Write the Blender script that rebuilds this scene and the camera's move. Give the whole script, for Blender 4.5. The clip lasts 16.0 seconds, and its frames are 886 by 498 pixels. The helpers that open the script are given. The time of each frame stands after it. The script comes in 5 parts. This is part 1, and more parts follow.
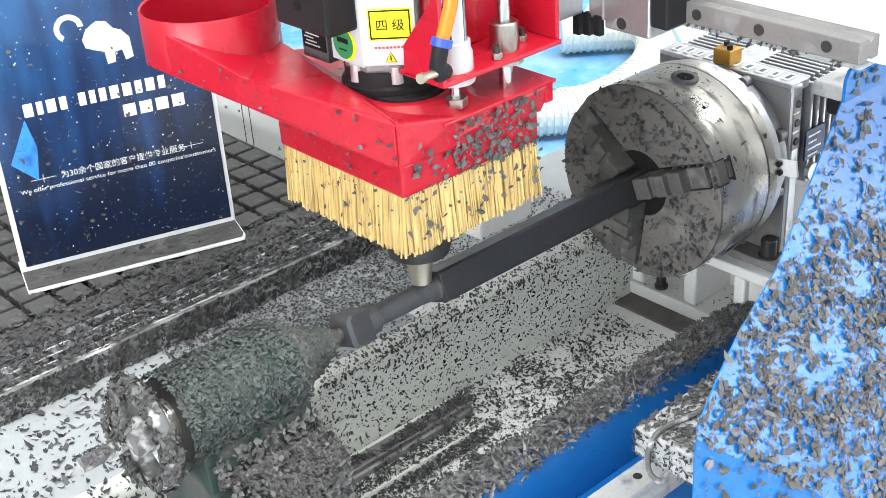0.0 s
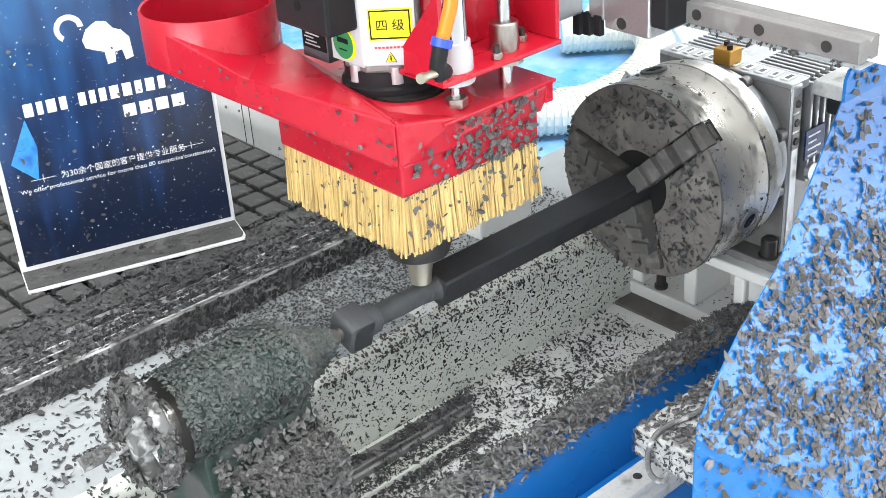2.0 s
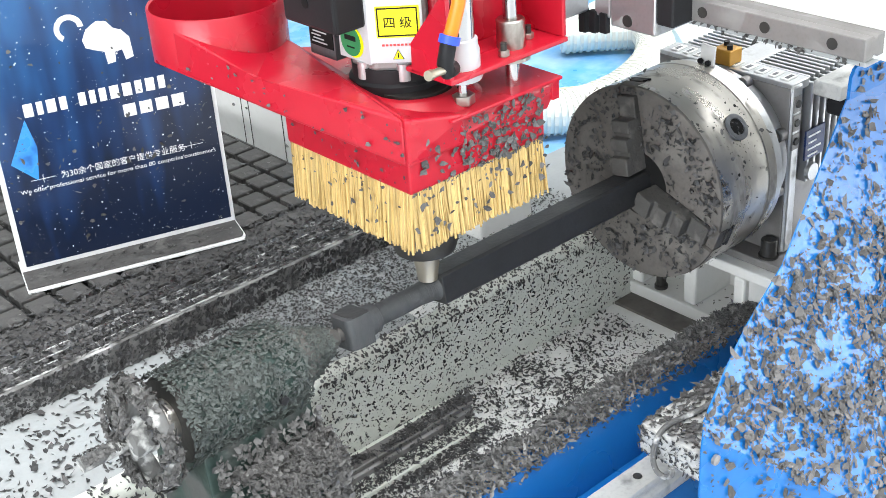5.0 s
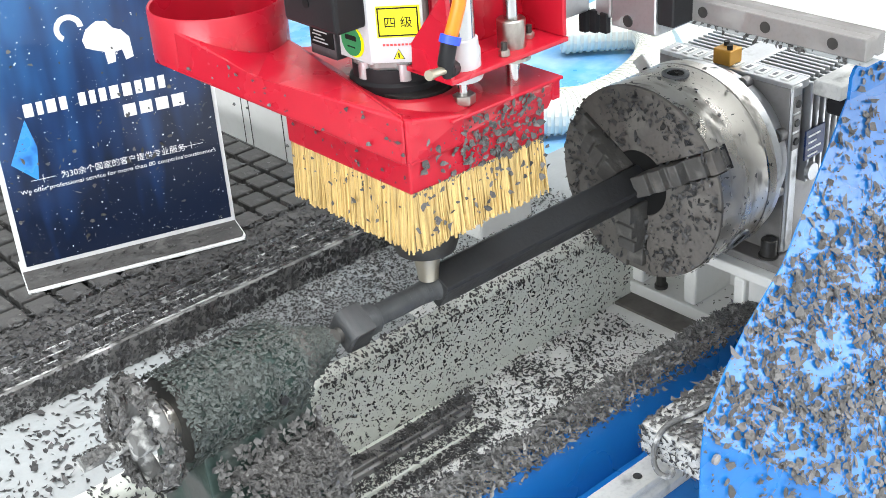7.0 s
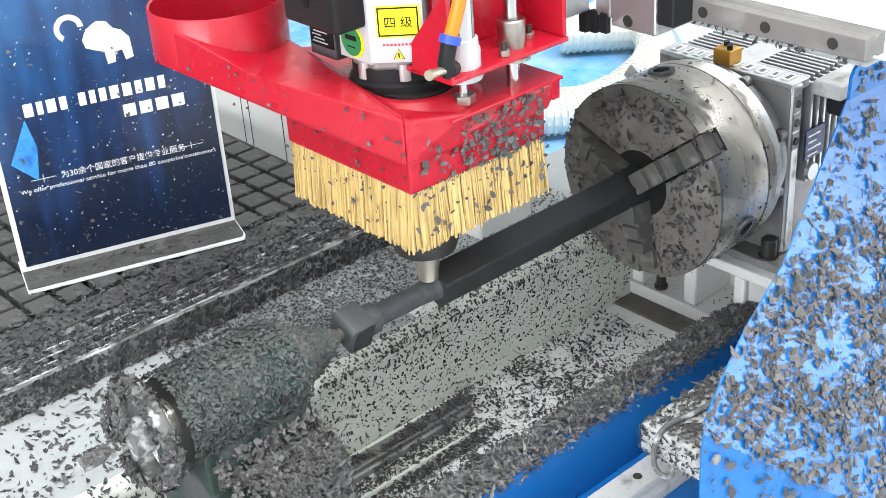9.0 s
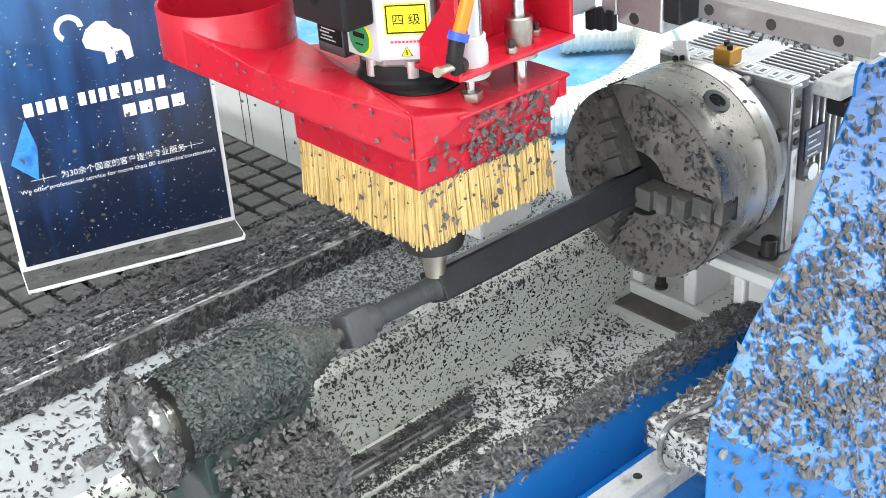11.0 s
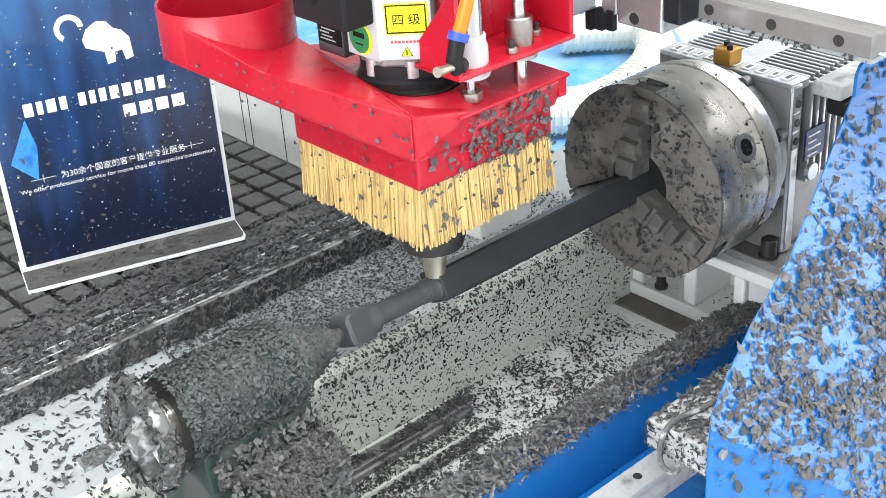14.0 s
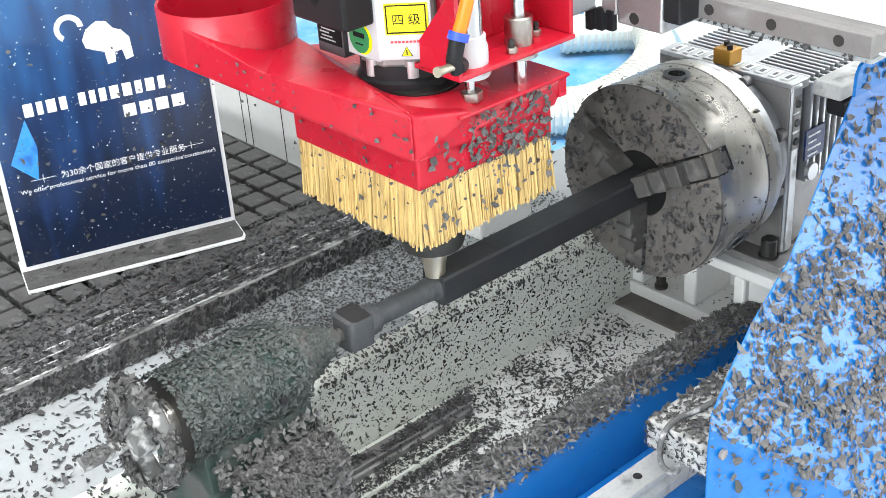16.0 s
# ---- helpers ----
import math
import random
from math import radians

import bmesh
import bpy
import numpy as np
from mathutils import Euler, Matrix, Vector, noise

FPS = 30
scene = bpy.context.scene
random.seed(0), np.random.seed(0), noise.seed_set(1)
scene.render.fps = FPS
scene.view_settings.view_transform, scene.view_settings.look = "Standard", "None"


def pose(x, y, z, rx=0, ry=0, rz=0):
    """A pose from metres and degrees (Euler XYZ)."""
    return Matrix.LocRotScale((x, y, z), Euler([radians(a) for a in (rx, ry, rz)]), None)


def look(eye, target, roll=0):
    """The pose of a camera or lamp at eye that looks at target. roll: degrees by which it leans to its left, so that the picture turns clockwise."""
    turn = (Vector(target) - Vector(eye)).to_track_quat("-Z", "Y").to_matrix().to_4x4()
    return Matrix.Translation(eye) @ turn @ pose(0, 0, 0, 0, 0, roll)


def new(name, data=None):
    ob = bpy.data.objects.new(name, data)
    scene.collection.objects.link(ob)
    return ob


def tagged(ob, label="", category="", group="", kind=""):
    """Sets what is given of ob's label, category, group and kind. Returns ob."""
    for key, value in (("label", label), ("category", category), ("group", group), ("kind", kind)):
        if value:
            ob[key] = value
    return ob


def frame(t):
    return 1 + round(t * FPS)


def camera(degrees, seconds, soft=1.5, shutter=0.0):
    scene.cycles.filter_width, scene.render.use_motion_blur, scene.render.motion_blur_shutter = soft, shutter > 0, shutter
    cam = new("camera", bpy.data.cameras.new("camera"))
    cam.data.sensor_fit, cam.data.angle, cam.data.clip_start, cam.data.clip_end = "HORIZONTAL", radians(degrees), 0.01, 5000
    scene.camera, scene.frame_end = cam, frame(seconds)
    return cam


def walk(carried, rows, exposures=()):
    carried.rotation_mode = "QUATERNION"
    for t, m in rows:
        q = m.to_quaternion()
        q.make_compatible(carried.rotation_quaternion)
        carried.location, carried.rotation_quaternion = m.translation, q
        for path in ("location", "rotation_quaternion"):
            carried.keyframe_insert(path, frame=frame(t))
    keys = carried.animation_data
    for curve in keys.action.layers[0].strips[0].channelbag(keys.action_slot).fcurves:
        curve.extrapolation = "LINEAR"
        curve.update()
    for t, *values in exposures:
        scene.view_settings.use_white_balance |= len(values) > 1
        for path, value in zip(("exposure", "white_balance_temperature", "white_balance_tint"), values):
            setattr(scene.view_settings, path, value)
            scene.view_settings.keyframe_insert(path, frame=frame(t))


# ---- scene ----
# Camera: it stands still
AX = 1.0                                   # height of the rotary axis over the hall floor
EYE = (-0.8752, -0.7378, AX + 0.5553)
YAW, PITCH, ROLL = 50.018, 28.527, -4.114
AIM = (EYE[0] + math.cos(radians(PITCH)) * math.cos(radians(YAW)),
       EYE[1] + math.cos(radians(PITCH)) * math.sin(radians(YAW)),
       EYE[2] - math.sin(radians(PITCH)))
cam = camera(38.262, 16.0, soft=0.6)
walk(cam, [(0.0, look(EYE, AIM, ROLL)), (16.0, look(EYE, AIM, ROLL))], exposures=[(0.0, -0.15), (3.0, -0.18), (7.0, -0.2), (12.5, -0.2), (16.0, -0.17)])

# World and hall lamps
world = bpy.data.worlds.new("world")
scene.world = world
world.use_nodes = True
world.node_tree.nodes["Background"].inputs[0].default_value = (0.9, 0.95, 1.0, 1)
world.node_tree.nodes["Background"].inputs[1].default_value = 0.25


def hall_lamp(x, y, sx, sy, watts, z=4.3, aim=None):
    data = bpy.data.lights.new("ceiling_lamp", "AREA")
    data.shape, data.size, data.size_y, data.energy = "RECTANGLE", sx, sy, watts
    data.color = (0.965, 0.985, 1.0)
    ob = new("ceiling_lamp", data)
    ob.matrix_world = look((x, y, z), aim or (x, y, 0.0), 0)
    return ob


hall_lamp(-0.3, -0.9, 1.0, 3.6, 120)
hall_lamp(-2.4, -1.2, 1.0, 3.6, 75)
hall_lamp(3.4, 1.2, 1.0, 3.6, 150)
hall_lamp(1.0, -2.4, 1.0, 3.6, 95)
hall_lamp(3.6, -2.2, 1.0, 3.6, 130)

# daylight through the hall's glazed entrance and side window
def daylight(eye, aim, sx, sy, watts):
    day = bpy.data.lights.new("window_daylight", "AREA")
    day.shape, day.size, day.size_y, day.energy, day.color = "RECTANGLE", sx, sy, watts, (0.93, 0.97, 1.0)
    new("window_daylight", day).matrix_world = look(eye, aim, 0)


daylight((-6.85, -2.4, 1.9), (0.0, -2.4, 1.9), 5.6, 2.6, 560)
daylight((6.4, -6.85, 1.75), (6.4, 0.0, 1.75), 4.4, 3.2, 460)


# ---- materials ----
def rgb(c):
    return (c[0], c[1], c[2], 1.0)


def material(name, color, rough=0.5, metal=0.0, dark=None, scale=20.0, amount=0.5, fine=180.0,
             bump=0.15, bump_scale=None, coat=0.0, rough_var=0.12, stretch=(1, 1, 1), island=0.0, cover=None, cover_amount=0.5, cover_scale=30.0):
    """Principled surface: base colour, stains of a second colour, fine grain, uneven gloss and relief; cover: patchy dust."""
    m = bpy.data.materials.new(name)
    m.use_nodes = True
    nt = m.node_tree
    nodes, links = nt.nodes, nt.links
    b = nodes["Principled BSDF"]
    tc = nodes.new("ShaderNodeTexCoord")
    mp = nodes.new("ShaderNodeMapping")
    mp.inputs["Scale"].default_value = stretch
    links.new(tc.outputs["Object"], mp.inputs["Vector"])

    def tex(sc, detail=4.0):
        n = nodes.new("ShaderNodeTexNoise")
        n.inputs["Scale"].default_value, n.inputs["Detail"].default_value = sc, detail
        links.new(mp.outputs["Vector"], n.inputs["Vector"])
        return n

    def ramp(src, lo, hi):
        r = nodes.new("ShaderNodeMapRange")
        r.inputs["From Min"].default_value, r.inputs["From Max"].default_value = lo, hi
        links.new(src, r.inputs["Value"])
        return r.outputs["Result"]

    def mix(a, bcol, fac):
        x = nodes.new("ShaderNodeMix")
        x.data_type = "RGBA"
        if hasattr(a, "is_linked"):
            links.new(a, x.inputs["A"])
        else:
            x.inputs["A"].default_value = rgb(a)
        if hasattr(bcol, "is_linked"):
            links.new(bcol, x.inputs["B"])
        else:
            x.inputs["B"].default_value = rgb(bcol)
        if hasattr(fac, "is_linked"):
            links.new(fac, x.inputs["Factor"])
        else:
            x.inputs["Factor"].default_value = fac
        return x.outputs["Result"]

    def times(sock, k):
        x = nodes.new("ShaderNodeMath")
        x.operation = "MULTIPLY"
        links.new(sock, x.inputs[0])
        x.inputs[1].default_value = k
        return x.outputs[0]

    big, small = tex(scale), tex(fine, 3.0)
    dk = dark or tuple(v * 0.55 for v in color)
    col = mix(color, dk, times(ramp(big.outputs["Fac"], 0.45, 0.75), amount))
    col = mix(col, dk, times(ramp(small.outputs["Fac"], 0.5, 0.8), amount * 0.6))
    if island:
        geo = nodes.new("ShaderNodeNewGeometry")
        hsv = nodes.new("ShaderNodeHueSaturation")
        links.new(col, hsv.inputs["Color"])
        r = nodes.new("ShaderNodeMapRange")
        r.inputs["To Min"].default_value, r.inputs["To Max"].default_value = 1 - island, 1 + island
        links.new(geo.outputs["Random Per Island"], r.inputs["Value"])
        links.new(r.outputs["Result"], hsv.inputs["Value"])
        col = hsv.outputs["Color"]
    rg = ramp(big.outputs["Fac"], 0.2, 0.8)
    rr = nodes.new("ShaderNodeMapRange")
    rr.inputs["To Min"].default_value, rr.inputs["To Max"].default_value = max(0.03, rough - rough_var), min(1, rough + rough_var)
    links.new(rg, rr.inputs["Value"])
    rough_out = rr.outputs["Result"]
    if cover:
        patch = tex(cover_scale, 7.0)
        lo = 0.62 - 0.3 * cover_amount
        fac = ramp(patch.outputs["Fac"], lo, lo + 0.16)
        col = mix(col, cover, fac)
        x = nodes.new("ShaderNodeMix")
        links.new(fac, x.inputs["Factor"])
        links.new(rough_out, x.inputs["A"])
        x.inputs["B"].default_value = 0.9
        rough_out = x.outputs["Result"]
        if metal:
            y = nodes.new("ShaderNodeMapRange")
            y.inputs["To Min"].default_value, y.inputs["To Max"].default_value = metal, 0.0
            links.new(fac, y.inputs["Value"])
            links.new(y.outputs["Result"], b.inputs["Metallic"])
    links.new(col, b.inputs["Base Color"])
    links.new(rough_out, b.inputs["Roughness"])
    if not (cover and metal):
        b.inputs["Metallic"].default_value = metal
    b.inputs["Coat Weight"].default_value = coat
    bp = nodes.new("ShaderNodeBump")
    bp.inputs["Strength"].default_value, bp.inputs["Distance"].default_value = bump, 0.002
    h = tex(bump_scale or fine, 5.0)
    links.new(h.outputs["Fac"], bp.inputs["Height"])
    links.new(bp.outputs["Normal"], b.inputs["Normal"])
    return m


DUST = (0.16, 0.155, 0.15)
M_CHIP = material("graphite_chip", (0.1, 0.097, 0.095), 0.6, 0.0, (0.04, 0.04, 0.042), 60, 0.5, 500, 0.3, island=0.5)
# Paler copy of the chip colour, with light caught by the ridge painted in.
M_RIDGE = material("lit_graphite_chip", (0.15, 0.148, 0.145), 0.55, 0.0, (0.06, 0.06, 0.06), 60, 0.5, 500, 0.3, island=0.6)
M_DARKCHIP = material("dark_graphite_chip", (0.06, 0.059, 0.06), 0.55, 0.0, (0.025, 0.025, 0.027), 60, 0.5, 500, 0.3, island=0.6)
M_WHITE = material("white_enamel", (0.8, 0.8, 0.78), 0.42, 0.0, (0.6, 0.6, 0.57), 9, 0.35, 120, 0.05)
M_TROUGH = material("white_trough_enamel", (0.8, 0.8, 0.78), 0.45, 0.0, (0.58, 0.58, 0.55), 16, 0.5, 260, 0.08)
M_DECK = material("white_dusty_enamel", (0.41, 0.435, 0.44), 0.5, 0.0, (0.3, 0.3, 0.3), 14, 0.5, 260, 0.08, cover=(0.42, 0.43, 0.43), cover_amount=0.25, cover_scale=40)
M_WALL = material("grey_dusty_enamel", (0.725, 0.745, 0.685), 0.55, 0.0, (0.53, 0.545, 0.495), 12, 0.5, 300, 0.1)
M_BLUE = material("blue_enamel", (0.011, 0.15, 0.465), 0.28, 0.0, (0.009, 0.118, 0.39), 8, 0.4, 150, 0.05)
M_RED = material("red_enamel", (0.47, 0.0095, 0.027), 0.3, 0.0, (0.42, 0.01, 0.02), 16, 0.45, 220, 0.08, rough_var=0.22)
M_STEEL = material("turned_steel", (0.44, 0.418, 0.383), 0.29, 1.0, (0.36, 0.34, 0.31), 14, 0.4, 420, 0.05, stretch=(2.5, 1, 1), rough_var=0.05, cover=(0.22, 0.205, 0.185), cover_amount=0.2, cover_scale=26)
M_CHROME = material("chrome", (0.55, 0.55, 0.56), 0.14, 1.0, (0.6, 0.6, 0.6), 20, 0.2, 200, 0.02)
M_FACE = material("dust_caked_steel", (0.125, 0.115, 0.105), 0.72, 0.0, (0.06, 0.056, 0.052), 20, 0.7, 120, 0.5, cover=(0.165, 0.155, 0.142), cover_amount=0.3, cover_scale=22)
M_JAW = material("dust_caked_jaw", (0.075, 0.072, 0.068), 0.7, 0.0, (0.06, 0.057, 0.055), 40, 0.6, 180, 0.5, cover=(0.15, 0.143, 0.134), cover_amount=0.25, cover_scale=60)
M_GRAPH = material("graphite", (0.027, 0.028, 0.03), 0.43, 0.0, (0.017, 0.017, 0.018), 30, 0.6, 240, 0.18, rough_var=0.1)
M_TURNED = material("turned_graphite", (0.065, 0.067, 0.071), 0.55, 0.0, (0.045, 0.055, 0.058), 40, 0.5, 300, 0.25, stretch=(4, 1, 1))
# Black plastic; also paints the shade in slots and gaps.
M_BLACK = material("black_plastic_and_shade", (0.02, 0.02, 0.022), 0.4, 0.0, (0.01, 0.01, 0.01), 20, 0.3, 200, 0.05)
M_RUBBER = material("black_rubber_tile", (0.085, 0.082, 0.08), 0.8, 0.0, (0.04, 0.04, 0.04), 30, 0.6, 220, 0.3, cover=(0.15, 0.146, 0.142), cover_amount=0.2, cover_scale=50)
M_RUBBER_BASE = material("black_rubber", (0.03, 0.03, 0.03), 0.85, 0.0, (0.015, 0.015, 0.015), 30, 0.5, 220, 0.2)
M_ALU = material("milled_aluminium", (0.55, 0.56, 0.57), 0.38, 0.85, (0.36, 0.36, 0.37), 14, 0.5, 300, 0.06, cover=(0.3, 0.29, 0.28), cover_amount=0.15, cover_scale=40)
M_TSLOT = material("dusty_aluminium_profile", (0.5, 0.5, 0.5), 0.45, 0.5, (0.25, 0.25, 0.25), 20, 0.5, 300, 0.1, cover=(0.15, 0.147, 0.144), cover_amount=0.7, cover_scale=26)
M_GREEN = material("green_grey_casting", (0.022, 0.046, 0.039), 0.6, 0.0, (0.014, 0.024, 0.021), 22, 0.6, 160, 0.3, cover=(0.08, 0.083, 0.08), cover_amount=0.5, cover_scale=30)
M_BRISTLE = material("straw_bristle", (0.62, 0.44, 0.175), 0.5, 0.0, (0.42, 0.27, 0.085), 40, 0.5, 300, 0.1, island=0.28)
M_BRASS = material("yellow_brass", (0.5, 0.255, 0.035), 0.4, 0.3, (0.36, 0.17, 0.025), 30, 0.4, 200, 0.05)
M_ORANGE = material("orange_hose", (0.95, 0.2, 0.01), 0.35, 0.0, (0.8, 0.14, 0.01), 20, 0.2, 200, 0.03)
M_PAPER = material("white_print", (0.85, 0.85, 0.85), 0.4, 0.0, (0.7, 0.7, 0.7), 20, 0.3, 200, 0.02)
M_SKY = material("light_blue_print", (0.05, 0.3, 0.75), 0.3, 0.0, (0.02, 0.12, 0.45), 60, 0.8, 120, 0.02)
M_YELLOW = material("yellow_label", (0.95, 0.85, 0.0), 0.4, 0.0, (0.85, 0.72, 0.0), 30, 0.2, 200, 0.02)
# Black print; also paints the shade of holes that have no depth.
M_INK_SHADE = material("black_ink_and_hole_shade", (0.012, 0.012, 0.012), 0.75, 0.0, (0.01, 0.01, 0.01), 30, 0.1, 200, 0.0)
M_BADGE = material("green_badge", (0.02, 0.24, 0.09), 0.4, 0.0, (0.015, 0.17, 0.06), 30, 0.3, 200, 0.02)
M_REDINK = material("red_ink", (0.6, 0.05, 0.05), 0.5, 0.0, (0.5, 0.04, 0.04), 30, 0.1, 200, 0.0)
M_PEWTER = material("grey_sticker", (0.52, 0.52, 0.54), 0.4, 0.0, (0.5, 0.5, 0.5), 30, 0.2, 200, 0.0)
M_FITBLUE = material("blue_fitting", (0.03, 0.08, 0.75), 0.35, 0.0, (0.02, 0.05, 0.5), 30, 0.2, 200, 0.0)
M_HOSE = material("clear_ribbed_hose", (0.75, 0.74, 0.66), 0.3, 0.0, (0.55, 0.55, 0.48), 30, 0.3, 200, 0.05)
M_FLOOR = material("grey_hall_floor", (0.6, 0.61, 0.62), 0.45, 0.0, (0.5, 0.51, 0.52), 3, 0.4, 60, 0.05)
M_HALL = material("white_hall_wall", (0.82, 0.82, 0.8), 0.8, 0.0, (0.72, 0.72, 0.7), 2, 0.3, 40, 0.05)
M_PALE = material("blue_sheet", (0.09, 0.36, 0.72), 0.3, 0.0, (0.5, 0.68, 0.85), 9, 0.8, 40, 0.2)
M_PLASTIC = material("cloudy_plastic", (0.82, 0.86, 0.82), 0.35, 0.0, (0.6, 0.72, 0.62), 18, 0.5, 120, 0.2)
M_LEAFGREEN = material("green_plastic", (0.2, 0.5, 0.24), 0.4, 0.0, (0.12, 0.36, 0.16), 18, 0.5, 120, 0.1)
M_DARK = material("dark_steel", (0.06, 0.058, 0.055), 0.5, 0.6, (0.03, 0.03, 0.03), 24, 0.5, 200, 0.15)
M_TOOL = material("worn_tool_steel", (0.5, 0.45, 0.35), 0.35, 0.8, (0.4, 0.38, 0.35), 40, 0.4, 300, 0.1)

M_NAVY = material("navy_plate", (0.012, 0.03, 0.11), 0.3, 0.0, (0.008, 0.02, 0.07), 30, 0.3, 200, 0.02)
M_RAIL = material("dusty_rail_steel", (0.27, 0.26, 0.255), 0.45, 0.5, (0.17, 0.16, 0.155), 24, 0.5, 300, 0.06, cover=(0.24, 0.23, 0.22), cover_amount=0.15, cover_scale=40)
M_GREENCHIP = material("chip_cake", (0.066, 0.077, 0.072), 0.6, 0.0, (0.026, 0.034, 0.032), 60, 0.5, 500, 0.3, island=0.4)
M_CAST = material("dark_cast_metal", (0.16, 0.165, 0.175), 0.5, 0.4, (0.06, 0.06, 0.065), 26, 0.6, 220, 0.2)
M_FOOT = material("dusty_white_casting", (0.55, 0.55, 0.53), 0.55, 0.0, (0.28, 0.285, 0.285), 22, 0.6, 260, 0.15, cover=(0.25, 0.25, 0.245), cover_amount=0.35, cover_scale=40)
M_LEMON = material("pale_yellow_plastic", (0.75, 0.7, 0.25), 0.4, 0.0, (0.6, 0.55, 0.2), 18, 0.4, 120, 0.05)
# Pale metal for painted edge highlights, broken up by dust.
M_EDGE = material("metal_edge_highlight", (0.85, 0.85, 0.84), 0.4, 0.3, (0.5, 0.5, 0.5), 40, 0.6, 260, 0.2, cover=(0.1, 0.098, 0.095), cover_amount=0.8, cover_scale=34)
M_CRUST = material("crusted_white_metal", (0.72, 0.72, 0.7), 0.4, 0.0, (0.45, 0.45, 0.43), 50, 0.6, 260, 0.5, cover=(0.15, 0.15, 0.147), cover_amount=0.95, cover_scale=70)


def night_print():
    """Printed sky: dark navy below, brighter blue rays above."""
    m = bpy.data.materials.new("night_sky_print")
    m.use_nodes = True
    nodes, links = m.node_tree.nodes, m.node_tree.links
    b = nodes["Principled BSDF"]
    tc, sep = nodes.new("ShaderNodeTexCoord"), nodes.new("ShaderNodeSeparateXYZ")
    links.new(tc.outputs["Object"], sep.inputs[0])
    mp = nodes.new("ShaderNodeMapping")
    mp.inputs["Scale"].default_value, mp.inputs["Rotation"].default_value = (1, 1, 0.16), (0, 0.3, 0)
    links.new(tc.outputs["Object"], mp.inputs["Vector"])
    slant = nodes.new("ShaderNodeMath")
    slant.operation = "MULTIPLY_ADD"
    links.new(sep.outputs["X"], slant.inputs[0])
    slant.inputs[1].default_value = -0.55
    links.new(sep.outputs["Z"], slant.inputs[2])
    ray, cloud = nodes.new("ShaderNodeTexNoise"), nodes.new("ShaderNodeTexNoise")
    ray.inputs["Scale"].default_value, cloud.inputs["Scale"].default_value = 38, 16
    links.new(mp.outputs["Vector"], ray.inputs["Vector"])
    links.new(tc.outputs["Object"], cloud.inputs["Vector"])
    add = nodes.new("ShaderNodeMath")
    add.operation = "MULTIPLY_ADD"
    links.new(slant.outputs[0], add.inputs[0])
    add.inputs[1].default_value, add.inputs[2].default_value = 2.3, -0.55
    plus = nodes.new("ShaderNodeMath")
    links.new(add.outputs[0], plus.inputs[0])
    links.new(ray.outputs["Fac"], plus.inputs[1])
    more = nodes.new("ShaderNodeMath")
    more.operation = "MULTIPLY_ADD"
    links.new(cloud.outputs["Fac"], more.inputs[0])
    more.inputs[1].default_value = 0.45
    links.new(plus.outputs[0], more.inputs[2])
    ramp = nodes.new("ShaderNodeValToRGB")
    ramp.color_ramp.elements[0].position, ramp.color_ramp.elements[0].color = 0.34, (0.006, 0.013, 0.038, 1)
    ramp.color_ramp.elements[1].position, ramp.color_ramp.elements[1].color = 1.05, (0.022, 0.11, 0.29, 1)
    e = ramp.color_ramp.elements.new(0.62)
    e.color = (0.01, 0.036, 0.12, 1)
    links.new(more.outputs[0], ramp.inputs["Fac"])
    links.new(ramp.outputs["Color"], b.inputs["Base Color"])
    b.inputs["Roughness"].default_value = 0.28
    b.inputs["Coat Weight"].default_value = 0.3
    return m


M_NIGHT = night_print()
# Matt blacks, so that painted hole shade mirrors no bright surroundings.
for flat_black in (M_INK_SHADE, M_BLACK):
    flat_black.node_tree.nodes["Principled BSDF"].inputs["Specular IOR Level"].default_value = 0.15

# ---- builders ----
ORIGIN = {}


def thing(name, loc, label, category, group="", kind=""):
    ob = new(name)
    ob.location = loc
    ob.empty_display_size = 0.05
    ORIGIN[ob] = Vector(loc)
    return tagged(ob, label, category, group, kind)


def part(name, bm, mat, parent=None, label="", local=False, smooth=False, kind=""):
    """Links a bmesh as one mesh; its coordinates are the world's (or the thing's own, with local)."""
    o = ORIGIN.get(parent, Vector((0, 0, 0)))
    if not local:
        bmesh.ops.translate(bm, vec=-o, verts=bm.verts)
    bmesh.ops.recalc_face_normals(bm, faces=bm.faces)
    me = bpy.data.meshes.new(name)
    bm.to_mesh(me)
    bm.free()
    me.materials.append(mat)
    if smooth:
        for p in me.polygons:
            p.use_smooth = True
        me.set_sharp_from_angle(angle=radians(38))
    ob = new(name, me)
    if parent:
        ob.parent = parent
        ORIGIN[ob] = o
    return tagged(ob, label, kind=kind)


def box(x0, x1, y0, y1, z0, z1, bevel=0.002, bm=None, seg=2):
    own = bm is None
    tmp = bmesh.new()
    bmesh.ops.create_cube(tmp, size=1)
    for v in tmp.verts:
        v.co = Vector((x0 + (v.co.x + 0.5) * (x1 - x0), y0 + (v.co.y + 0.5) * (y1 - y0), z0 + (v.co.z + 0.5) * (z1 - z0)))
    if bevel:
        bmesh.ops.bevel(tmp, geom=tmp.edges[:], offset=bevel, segments=seg, affect="EDGES", profile=0.5)
    if own:
        return tmp
    return merge(bm, tmp)


def merge(bm, tmp):
    me = bpy.data.meshes.new("tmp")
    tmp.to_mesh(me)
    tmp.free()
    bm.from_mesh(me)
    bpy.data.meshes.remove(me)
    return bm


